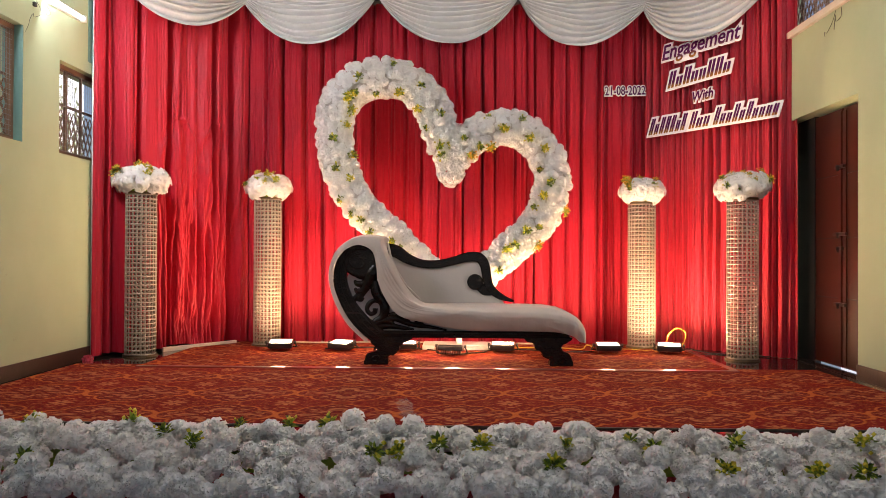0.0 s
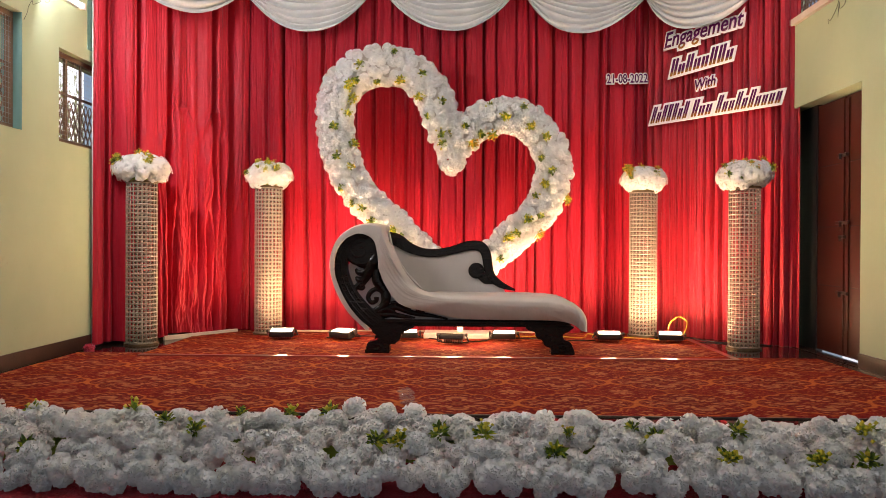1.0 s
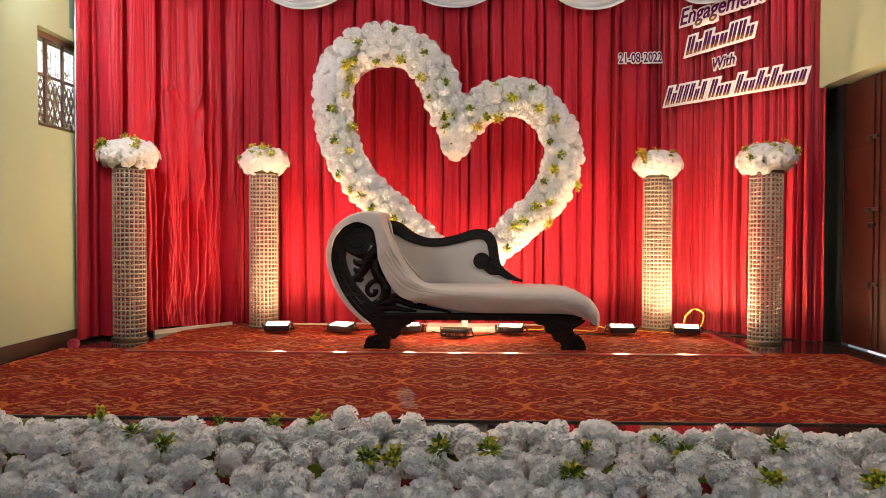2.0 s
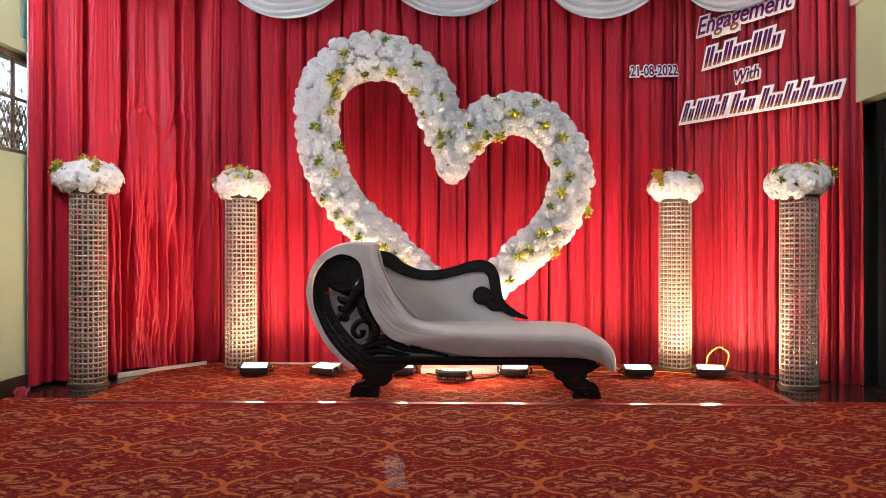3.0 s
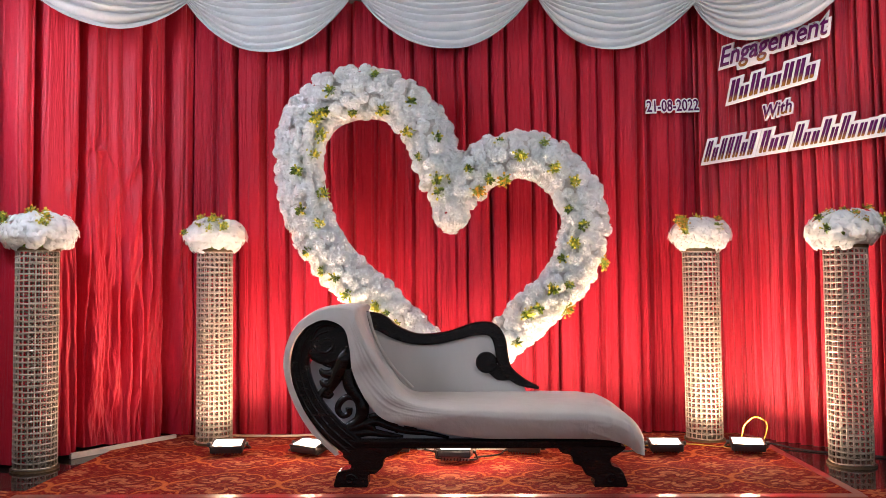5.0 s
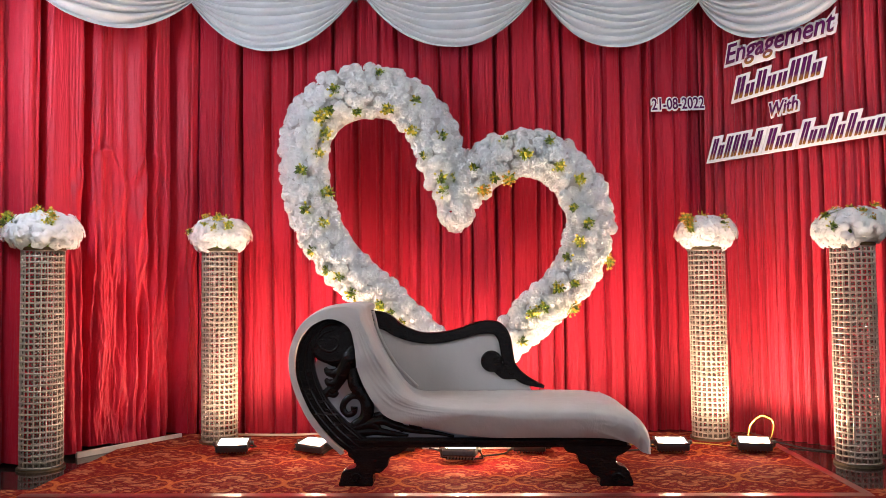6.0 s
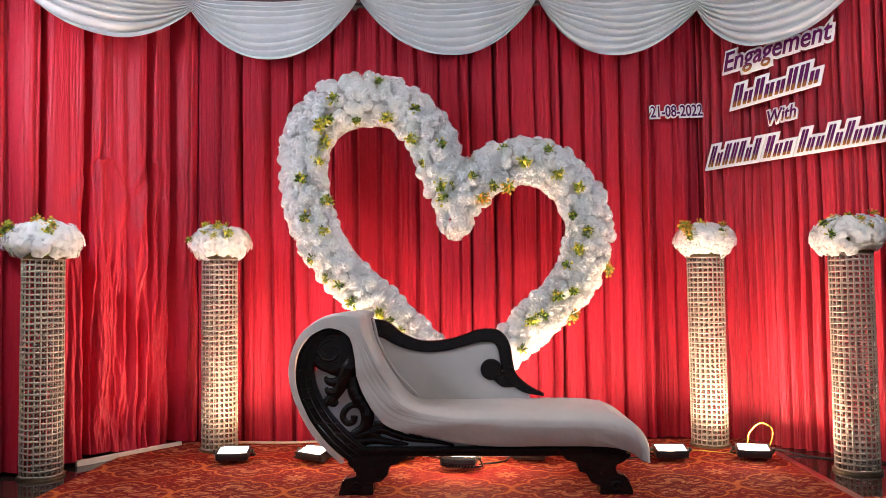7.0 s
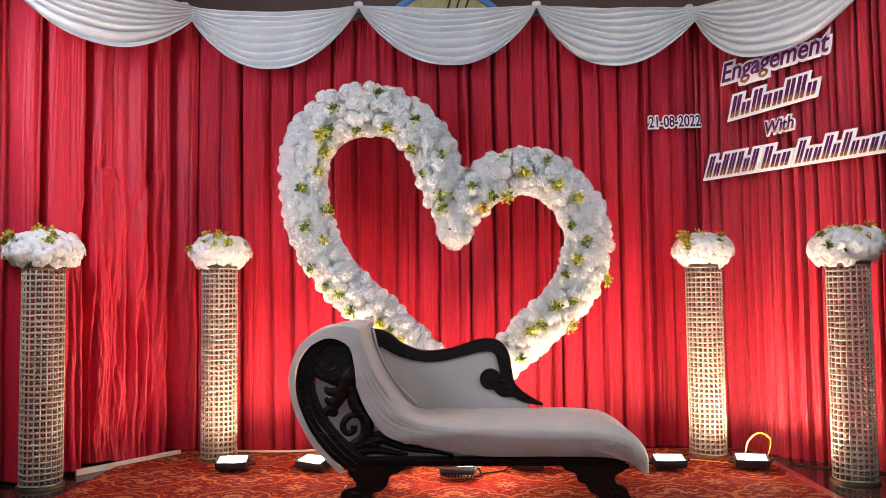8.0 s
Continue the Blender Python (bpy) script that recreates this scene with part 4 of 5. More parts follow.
def heart():
    rnd = random.Random(77)
    y = 6.32
    e = empty("floral_heart", (0.15, y, 0.012), "large tilted heart wreath of white artificial carnations", "heart wreath")
    spots, back, sprigs = [], [], []
    for side, pts in ((1, HEART_L), (-1, HEART_R)):
        line = smooth_line([(x - 0.15, w, z - 0.012) for x, z, w in pts], 150)
        girth = line[:, 1] / 0.315
        line[:, 1] = 0.0
        v, f = tube(line, 0.132 * girth, 20, 0.72)
        raw("tube_core", v, f, M_TUBE, e, "white ribbon-wrapped tube", True)
        seg = np.linalg.norm(np.diff(line, axis=0), axis=1)
        cum = np.concatenate([[0], np.cumsum(seg)])
        n = int(cum[-1] / 0.070)
        tan = np.gradient(line, axis=0)
        for r, deg in enumerate((-118, -90, -62, -35, -8, 20, 48)):
            for i in range(n):
                s = cum[-1] * (i + 0.5 * (r % 2) + rnd.uniform(-0.25, 0.25)) / n
                s = min(max(s, 0.02), cum[-1] - 0.02)
                k = min(np.searchsorted(cum, s), len(line) - 1)
                t = Vector(tan[k]).normalized()
                outer = t.cross(Vector((0, 1, 0))) * -side
                w = radians(deg + rnd.uniform(-7, 7))
                # 0 deg faces the hall, -90 the outside of the heart
                nr = Vector((0, -1, 0)) * math.cos(w) + outer * -math.sin(w)
                p = Vector(line[k]) + Vector((nr.x, nr.y * 0.82, nr.z)) * (0.140 + rnd.uniform(-0.012, 0.014)) * girth[k]
                nr = (nr + Vector([rnd.uniform(-0.25, 0.25) for _ in range(3)])).normalized()
                (spots if -70 < deg else back).append((tuple(p), nr, rnd.uniform(0.82, 1.06)))
        for i in range(int(cum[-1] / 0.118)):
            s = cum[-1] * (i + rnd.uniform(0.2, 0.8)) / int(cum[-1] / 0.118)
            k = min(np.searchsorted(cum, s), len(line) - 1)
            t = Vector(tan[k]).normalized()
            outer = t.cross(Vector((0, 1, 0))) * -side
            w = radians(rnd.choice((-36, -10, 10, 34)) + rnd.uniform(-8, 8))
            nr = Vector((0, -1, 0)) * math.cos(w) + outer * -math.sin(w)
            p = Vector(line[k]) + Vector((nr.x, nr.y * 0.85, nr.z)) * 0.160 * girth[k]
            sprigs.append((tuple(p), nr, rnd.uniform(0.95, 1.45), rnd.randrange(5)))
    # rounded lower point of the cleft
    for i in range(26):
        a, b = rnd.uniform(0, 6.28), rnd.uniform(0.15, 1.0)
        nr = Vector((math.cos(a) * math.sqrt(1 - b * b) * 0.9, -b, math.sin(a) * math.sqrt(1 - b * b) - 0.35)).normalized()
        spots.append(((0.078 - 0.15 + nr.x * 0.085, nr.y * 0.10, 1.500 - 0.012 + nr.z * 0.105), nr, rnd.uniform(0.85, 1.05)))
    for x, z, n in ((1.005, 1.16, (0.9, -0.5, -0.1)), (0.785, 0.88, (0.7, -0.5, -0.6)), (0.25, 1.63, (-0.2, -0.6, -0.8)), (0.41, 1.69, (-0.1, -0.8, -0.6))):
        sprigs.append(((x - 0.15, -0.12, z - 0.012), n, 1.25, 5))
    rnd.shuffle(spots)
    plant(e, spots + back, sprigs, rnd, 295)
    part("post", boxed(-0.025, 0.025, 0.02, 0.06, 0.04, 0.40, 0.004), M_WHITE, e, "white post behind the lower tip")
    part("base_plate", boxed(-0.30, 0.30, -0.12, 0.18, 0.0, 0.042, 0.006), M_WHITE, e, "white base board")


heart()


# ---- pillars ----
def pillar():
    """A cylinder of square metal lattice with a crystal bead in every cell, rim above and plate below."""
    e = empty("crystal_pillar", (0, 0, 0), "tall cylindrical stand of champagne lattice with crystal beads", "pillar", "crystal pillars")
    R, H, NC, NR = 0.113, 1.268, 22, 37
    rnd = random.Random(4)
    bars = []
    for c in range(NC):
        a = 2 * math.pi * c / NC
        pts = [((R + rnd.uniform(-0.0015, 0.0015)) * math.cos(a + rnd.uniform(-0.012, 0.012)), R * math.sin(a), 0.02 + (H - 0.04) * i / 12) for i in range(13)]
        bars.append(tube(pts, 0.0045, 5, normal=(math.cos(a), math.sin(a), 0)))
    v, f = joined(bars)
    raw("upright_bars", v, f, M_BEAD, e, smooth=True)
    rings = []
    for r in range(NR + 1):
        z = 0.02 + (H - 0.04) * r / NR
        pts = [(R * math.cos(t), R * math.sin(t), z + 0.002 * math.sin(3 * t + r * 2.1)) for t in np.linspace(0, 2 * math.pi, 37)]
        rings.append(tube(pts, 0.0054, 5, normal=(0, 0, 1)))
    v, f = joined(rings)
    raw("ring_bars", v, f, M_BEAD, e, smooth=True)
    beads = []
    for r in range(NR):
        z = 0.02 + (H - 0.04) * (r + 0.5) / NR
        for c in range(NC):
            a = 2 * math.pi * (c + 0.5) / NC + rnd.uniform(-0.02, 0.02)
            q = 0.0098 * rnd.uniform(0.85, 1.1)
            x, y = (R - 0.010) * math.cos(a), (R - 0.010) * math.sin(a)
            vv = [(x + q, y, z), (x - q, y, z), (x, y + q, z), (x, y - q, z), (x, y, z + q), (x, y, z - q)]
            beads.append((vv, [(0, 2, 4), (2, 1, 4), (1, 3, 4), (3, 0, 4), (2, 0, 5), (1, 2, 5), (3, 1, 5), (0, 3, 5)]))
    v, f = joined(beads)
    ob = raw("crystal_beads", v, f, M_CRYSTAL, e)
    ob["kind"] = "stuff"
    bm = cyl(bmesh.new(), R + 0.008, 0.018, pose(0, 0, H - 0.009), 40)
    part("top_rim", bm, M_GOLDRING, e, "brushed gold top plate")
    part("base_plate", cyl(bmesh.new(), R + 0.016, 0.014, pose(0, 0, 0.007), 40), M_GOLDRING, e, "dull metal base plate")
    return e


def bouquet(loc, seed, wide, tilt):
    rnd = random.Random(seed)
    e = empty("bouquet", loc, "low round bouquet of white artificial flowers on a pillar", "bouquet", "bouquets on the pillars")
    part("foam_base", cyl(bmesh.new(), 0.09, 0.09, pose(0, 0, 0.041), 24, 0.07), M_LEAFDARK, e, "dark green foam base")
    spots, sprigs = [], []
    for ring, (rad, z, n, s) in enumerate(((0.0, 0.165, 1, 1.25), (0.075, 0.160, 6, 1.3), (0.130, 0.135, 9, 1.3), (0.150, 0.098, 12, 1.25), (0.130, 0.060, 10, 1.15), (0.118, 0.036, 9, 1.0))):
        for i in range(n):
            a = 2 * math.pi * (i + rnd.uniform(-0.25, 0.25)) / n + ring
            x, y = rad * wide * math.cos(a), rad * math.sin(a)
            nr = Vector((x * 4.5, y * 4.5, 1.0 - ring * 0.28 + rnd.uniform(-0.15, 0.15))).normalized()
            spots.append(((x + rnd.uniform(-0.01, 0.01), y, z + tilt * x + rnd.uniform(-0.012, 0.012)), nr, s * rnd.uniform(0.85, 1.08)))
    for i in range(9):
        x = rnd.uniform(-0.15, 0.15) * wide
        z = rnd.uniform(0.09, 0.19) if i < 6 else 0.185
        y = -0.17 * math.sqrt(max(0.0, 1 - (x / 0.24) ** 2)) * (1.25 - z * 3.2 if z > 0.1 else 0.95) if i < 6 else rnd.uniform(-0.04, 0.06)
        sprigs.append(((x, y, z + tilt * x), (x * 2, -0.9 if i < 6 else -0.1, 0.6), rnd.uniform(0.75, 1.1), rnd.choice((0, 1, 3, 5))))
    plant(e, [((x, y, z - 0.014), n, s) for (x, y, z), n, s in spots], sprigs, rnd, 100, BROAD_MESH)


first = pillar()
PILLARS = [(-2.32, 5.79, 1.20, 0.0), (-1.50, 6.46, 1.05, 0.0), (1.71, 6.51, 1.05, 0.0), (2.33, 5.85, 1.20, 0.10)]
first.matrix_world = pose(PILLARS[0][0], PILLARS[0][1], 0.0)
for i, (x, y, wide, tilt) in enumerate(PILLARS):
    base = 0.012 if 0 < i < 3 else 0.0
    tall = 1.268 if i < 2 else 1.242
    if i:
        copy_thing(first, pose(x, y, base, 0, 0, 40 * i) @ Matrix.Diagonal((1, 1, tall / 1.268, 1)))
    bouquet((x, y, base + tall + 0.004), 60 + i, wide, tilt)


# ---- flood lamps ----
def flood_lamp():
    e = empty("flood_lamp", (0, 0, 0), "lit black floodlight lying face up on the carpet", "floodlight", "floodlights on the floor")
    t = pose(0, 0, 0.001, 4, 0, 0) @ Matrix.Diagonal((0.92, 0.92, 0.92, 1))
    bm = box(bmesh.new(), -0.105, 0.105, -0.075, 0.075, 0.028, 0.072, 0.010, t)
    body = part("housing", bm, M_BLACK, e)
    for i in range(9):
        x = -0.08 + i * 0.02
        part("fin", boxed(x - 0.002, x + 0.002, -0.03, 0.06, 0.004, 0.030, 0, t), M_BLACK, body)
    bm = bmesh.new()
    for a in ((-0.105, 0.105, -0.075, -0.060), (-0.105, 0.105, 0.060, 0.075), (-0.105, -0.092, -0.060, 0.060), (0.092, 0.105, -0.060, 0.060)):
        box(bm, *a, 0.072, 0.078, 0, t)
    part("bezel", bm, M_BLACK, body)
    part("glass", boxed(-0.091, 0.091, -0.059, 0.059, 0.0725, 0.075, 0, t), M_LAMPGLASS, e, "brightly lit lamp glass")
    v, f = tube(smooth_line([(-0.112, 0.0, 0.055), (-0.118, 0.04, 0.03), (-0.10, 0.078, 0.010), (0.10, 0.078, 0.010), (0.118, 0.04, 0.03), (0.112, 0.0, 0.055)], 30), 0.006, 8, normal=(0, 0, 1))
    raw("bracket", v, f, M_BLACK, e, smooth=True)
    for s in (-1, 1):
        part("knob", cyl(bmesh.new(), 0.013, 0.016, pose(s * 0.113, -0.008, 0.062, 0, 90, 0), 12), M_STEEL, e)
    return e


lamp = flood_lamp()
for i, (x, y, turn, _, tilt) in enumerate(FLOODS):
    m = flood_pose(x, y, turn, tilt)
    if i == 0:
        lamp.matrix_world = m
    else:
        copy_thing(lamp, m)


def cable(name, pts, r, mat, label, n=60):
    v, f = tube(smooth_line(pts, n), r, 7, normal=(0, 0.3, 1))
    return tagged(raw(name, v, f, mat, smooth=True), label, "cable")


G = 0.017
cable("cable", [(1.95, 6.16, 0.06), (1.99, 6.20, 0.11), (2.00, 6.22, 0.17), (1.93, 6.22, 0.205), (1.86, 6.21, 0.15), (1.84, 6.20, 0.09), (1.80, 6.24, G), (1.55, 6.34, G), (1.25, 6.30, G)], 0.0034, M_CABLE_Y, "yellow cable looped above a floodlight")
cable("cable", [(1.25, 6.18, 0.05), (1.20, 6.24, 0.06), (1.16, 6.30, G), (0.95, 6.42, G), (0.70, 6.38, G), (0.45, 6.46, G)], 0.005, M_CABLE_Y, "yellow cable lying on the carpet")
cable("cable", [(0.2, 5.98, G), (0.35, 6.06, G), (0.42, 6.2, G), (0.7, 6.25, G), (0.95, 6.12, G), (1.25, 6.16, G)], 0.005, M_CABLE_K, "black cable lying on the carpet")
cable("cable", [(-0.95, 6.2, G), (-0.72, 6.32, G), (-0.4, 6.28, G), (-0.1, 6.2, G), (0.02, 6.0, G)], 0.005, M_CABLE_K, "black cable lying on the carpet")
cable("cable", [(1.9, 6.25, G), (2.05, 6.35, 0.02), (2.2, 6.22, 0.006), (2.35, 6.12, 0.006), (2.6, 6.0, 0.006)], 0.005, M_CABLE_K, "black cable lying on the floor")
cable("cord", [(-1.45, 6.66, G), (-1.1, 6.64, G), (-0.85, 6.68, G), (-0.5, 6.72, G), (0.3, 6.70, G), (0.9, 6.68, G)], 0.009, M_CORD, "pale cord along the carpet's rear edge")


# ---- the sofa ----
SX, SY = 0.0, 5.33   # the front plane of its frame


def fx(c, r):
    """Front-plane place from a drawing grid of 1.633 mm."""
    return (-0.835 + c * 0.001633, 1.0004 - r * 0.00163)


def bx(c, r):
    """The same drawing for the rear plane."""
    return (-0.9648 + c * 0.001846, 0.9944 - r * 0.001843)


def chaise():
    e = empty("chaise_sofa", (SX, SY, 0.012), "chaise longue with carved dark wood, scrolled arm and off-white cover", "sofa")
    Z = -0.012
    D = 0.60

    def strip(points, width, y0, y1, n=48, bev=0.010):
        """A band of wood along a line in the front plane, width per point."""
        p = smooth_line(points, n)
        w = np.interp(np.linspace(0, 1, n), np.linspace(0, 1, len(width)), width)
        t = np.gradient(p, axis=0)
        t /= np.linalg.norm(t, axis=1)[:, None]
        nn = np.stack([-t[:, 1], t[:, 0]], axis=1)
        ring = list(p + nn * w[:, None]) + list((p - nn * w[:, None])[::-1])
        return slab([(a, b + Z) for a, b in ring], y0, y1, bev)

    # scrolled arm of the front frame
    arm_line = [fx(262, 490), fx(185, 425), fx(120, 340), fx(88, 250), fx(95, 170), fx(130, 118), fx(172, 100)]
    part("arm_scroll", strip(arm_line, [0.058, 0.058, 0.054, 0.050, 0.046, 0.036, 0.02], 0.0, 0.06), M_WOOD, e)
    for off, wid in ((-0.034, 0.007), (0.0, 0.008), (0.032, 0.007)):
        p = smooth_line([(a, b) for a, b in arm_line], 60)
        t = np.gradient(p, axis=0)
        t /= np.linalg.norm(t, axis=1)[:, None]
        q = p + np.stack([-t[:, 1], t[:, 0]], axis=1) * off
        v, f = tube([(a, 0.001, b + Z) for a, b in q], wid, 8)
        raw("moulding", v, f, M_WOOD, e, smooth=True)
    bm = cyl(bmesh.new(), 0.118, 0.065, pose(fx(170, 155)[0], 0.03, fx(170, 155)[1] + Z, 90, 0, 0), 40)
    bmesh.ops.bevel(bm, geom=[q for q in bm.edges if abs(q.verts[0].co.y - q.verts[1].co.y) < 1e-5], offset=0.014, segments=3, affect="EDGES", profile=0.5)
    part("scroll_boss", bm, M_WOOD, e)
    sp = [(fx(170, 155)[0] + (0.095 - 0.0115 * t) * math.cos(t + 1), 0.003, fx(170, 155)[1] + Z + (0.095 - 0.0115 * t) * math.sin(t + 1)) for t in np.linspace(0, 7.4, 70)]
    v, f = tube(sp, np.linspace(0.012, 0.007, 70), 8)
    raw("spiral_carving", v, f, M_WOOD, e, smooth=True)

    # grey upholstered panel behind the carving
    panel = smooth_line([fx(128, 190), fx(112, 260), fx(140, 345), fx(205, 425), fx(270, 462), fx(430, 462), fx(600, 462)], 40)
    upper = smooth_line([fx(600, 448), fx(430, 400), fx(345, 340), fx(295, 260), fx(262, 160)], 30)
    part("side_panel", slab([(a, b + Z) for a, b in list(panel) + list(upper)], 0.032, 0.05, 0.0), M_SIDE, e, "grey upholstered side panel")

    # acanthus carving: scrolls, leaves and runners
    def vine(points, radii, name="carving"):
        p = smooth_line([fx(*q) for q in points], 36)
        r = 1.2 * np.interp(np.linspace(0, 1, 36), np.linspace(0, 1, len(radii)), radii)
        v, f = tube([(a, 0.020, b + Z) for a, b in p], r, 10, 0.75)
        raw(name, v, f, M_WOOD, e, smooth=True)

    vine([(244, 170), (227, 210), (207, 250), (187, 290), (167, 320)], [0.028, 0.042, 0.034, 0.022, 0.016])
    for leaf in ([(217, 205), (190, 222), (160, 216), (146, 200)], [(210, 235), (186, 256), (160, 254), (148, 240)], [(197, 268), (180, 288), (160, 286), (150, 274)], [(232, 185), (205, 194), (180, 186), (168, 172)]):
        vine(leaf, [0.024, 0.022, 0.017, 0.007], "leaf_carving")
    vine([(182, 290), (154, 315), (144, 340), (157, 375), (187, 408), (232, 430)], [0.014, 0.016, 0.017, 0.018, 0.020, 0.020])
    vine([(154, 320), (177, 325), (189, 315)], [0.012, 0.013, 0.008], "leaf_carving")
    vine([(240, 240), (244, 290), (267, 325), (287, 355)], [0.030, 0.032, 0.030, 0.026])
    vine([(267, 320), (282, 360), (272, 400), (237, 422)], [0.026, 0.030, 0.026, 0.020])
    vine([(265, 335), (237, 328), (214, 342), (204, 366), (218, 386), (238, 380), (240, 362)], [0.012, 0.014, 0.015, 0.014, 0.013, 0.013, 0.016])
    vine([(232, 430), (282, 415), (327, 405), (372, 422), (422, 435), (482, 442), (552, 455)], [0.020, 0.024, 0.020, 0.016, 0.014, 0.010, 0.005])
    vine([(205, 415), (250, 440), (305, 438), (360, 446), (410, 452)], [0.016, 0.020, 0.018, 0.013, 0.005])
    vine([(262, 405), (300, 418), (322, 438)], [0.020, 0.022, 0.012], "leaf_carving")
    vine([(302, 390), (342, 388), (377, 408), (392, 440)], [0.012, 0.018, 0.016, 0.008], "leaf_carving")
    vine([(412, 420), (440, 426), (452, 445)], [0.010, 0.014, 0.006], "leaf_carving")

    # rails and feet
    xa, xb = fx(240, 0)[0], fx(1085, 0)[0]
    bm = box(bmesh.new(), xa, xb, -0.004, 0.05, fx(0, 488)[1] + Z, fx(0, 458)[1] + Z, 0.008)
    box(bm, xa + 0.02, xb - 0.01, -0.012, 0.02, fx(0, 474)[1] + Z, fx(0, 462)[1] + Z, 0.005)
    part("front_rail", bm, M_WOOD, e)
    # unseen block added so lamp light doesn't leak between cover and rail
    part("seat_core", boxed(xa + 0.10, xb - 0.04, 0.04, D - 0.04, 0.21, 0.36, 0.01), M_SIDE, e, "grey seat block under the cover, added to stop light leaking")
    part("back_rail", boxed(xa, xb, D - 0.05, D, 0.20, 0.26, 0.008), M_WOOD, e)
    part("end_rail", boxed(xb - 0.05, xb, 0.05, D - 0.05, 0.20, 0.26, 0.006), M_WOOD, e)
    part("end_rail", boxed(xa, xa + 0.06, 0.06, D - 0.05, 0.18, 0.26, 0.006), M_WOOD, e)
    left_foot = [(225, 482), (400, 482), (385, 505), (352, 520), (345, 545), (322, 566), (300, 572), (292, 612), (200, 612), (198, 582), (208, 560), (245, 548), (242, 530), (222, 512)]
    right_foot = [(885, 482), (1085, 482), (1078, 505), (1052, 520), (1056, 542), (1080, 552), (1094, 575), (1096, 612), (1006, 612), (1000, 582), (975, 570), (960, 545), (938, 536), (930, 512), (900, 502)]
    for foot in (left_foot, right_foot):
        out = smooth_line([fx(*q) for q in foot + foot[:1]], 64)[:-1]
        out = [(a, max(b, fx(0, 608)[1]) + Z) for a, b in out]
        shift = -min(b for a, b in out)
        out = [(a, b + shift) for a, b in out]
        for y0 in (-0.004, D - 0.10):
            leg = part("leg", slab(out, y0, y0 + 0.10, 0.004, 2), M_WOOD, e)
            if y0 < 0:
                c = fx(245, 582) if foot is left_foot else fx(1050, 582)
                v, f = tube([(c[0] + 0.03 * math.cos(t) * (1 - t / 9), -0.006, c[1] + Z + 0.03 * math.sin(t) * (1 - t / 9)) for t in np.linspace(0, 7, 40)], 0.007, 6)
                raw("foot_carving", v, f, M_WOOD, leg, smooth=True)

    # the cover: over the arm, along the seat and over the foot end
    prof = smooth_line([fx(196, 508), fx(112, 425), fx(55, 320), fx(33, 215), fx(60, 120), fx(115, 65), fx(185, 40), fx(262, 45),
                        (-0.385, 0.868), (-0.320, 0.735), (-0.225, 0.565), (-0.110, 0.458), (0.10, 0.428), (0.40, 0.424), (0.64, 0.423), (0.80, 0.418),
                        (0.920, 0.394), (1.000, 0.346), (1.050, 0.270), (1.052, 0.180)], 150)
    # at the rear it drops steeply from the arm and meets the seat in a crease
    rear = smooth_line([fx(196, 508), fx(112, 425), fx(55, 320), fx(33, 215), fx(60, 120), fx(115, 65), fx(185, 40), fx(262, 45),
                        (-0.412, 0.878), (-0.372, 0.735), (-0.285, 0.572), (-0.150, 0.434), (0.10, 0.424), (0.40, 0.423), (0.64, 0.422), (0.80, 0.416),
                        (0.920, 0.392), (1.000, 0.344), (1.050, 0.270), (1.052, 0.180)], 150)

    by = D - 0.07

    def top(u, v):
        i = u * 149
        k = min(int(i), 148)
        far = min(1.0, v / 0.6) ** 2 * (3 - 2 * min(1.0, v / 0.6))
        a, b = (prof[k] * (1 - (i - k)) + prof[k + 1] * (i - k)) * (1 - far) + (rear[k] * (1 - (i - k)) + rear[k + 1] * (i - k)) * far
        y = 0.045 + (D - 0.055) * v
        soft = 0.012 * (abs(2 * v - 1) ** 6)
        wr = 0.004 * noise.noise((a * 6, y * 6, b * 6)) + 0.003 * noise.noise((a * 22, y * 10, b * 22))
        slope = math.exp(-((u - 0.52) / 0.075) ** 2)
        wr += (0.4 + 0.6 * (1 - far)) * 0.007 * slope * (1 - abs(noise.noise((y * 15 + a * 3, a * 1.6, 6)))) ** 3 + 0.0015 * slope * math.sin(y * 70 + a * 12)
        tuck = math.exp(-((y - by) / 0.014) ** 2) * (1.0 if -0.45 < a < 0.56 and b < 0.9 else 0.0)
        a -= 0.014 * tuck * min(1.0, max(0.0, (b - 0.44) / 0.06))
        wr -= 0.016 * tuck
        return (a + (soft if a < -0.5 else 0) - (soft if a > 0.9 else 0), y, b + Z - soft * (1 if b > 0.4 else 0) + wr)

    v, f = grid_mesh(top, 260, 120)
    cover = raw("cover", v, f, M_COVER, e, "off-white stretch cover", True)

    hem = smooth_line([fx(215, 500), fx(135, 415), fx(78, 310), fx(58, 215), fx(82, 135), fx(132, 95), fx(178, 86), fx(228, 112), fx(246, 175), fx(256, 250),
                       fx(300, 340), fx(355, 395), fx(470, 424), fx(640, 453), fx(840, 455), fx(960, 456), fx(1040, 460), fx(1095, 475), fx(1128, 500)], 150)

    def skirt(u, v):
        i = u * 149
        k = min(int(i), 148)
        a = prof[k] * (1 - (i - k)) + prof[k + 1] * (i - k)
        b = hem[k] * (1 - (i - k)) + hem[k + 1] * (i - k)
        r = min(1.0, v / 0.30)
        seat = min(1.0, max(0.0, (u - 0.58) / 0.08))
        y = 0.046 - 0.066 * math.sin(r * math.pi / 2) - 0.006 * v - seat * (0.030 * math.sin(min(1.0, v / 0.45) * math.pi / 2) - 0.036 * max(0.0, v - 0.45) ** 1.3 / 0.46)
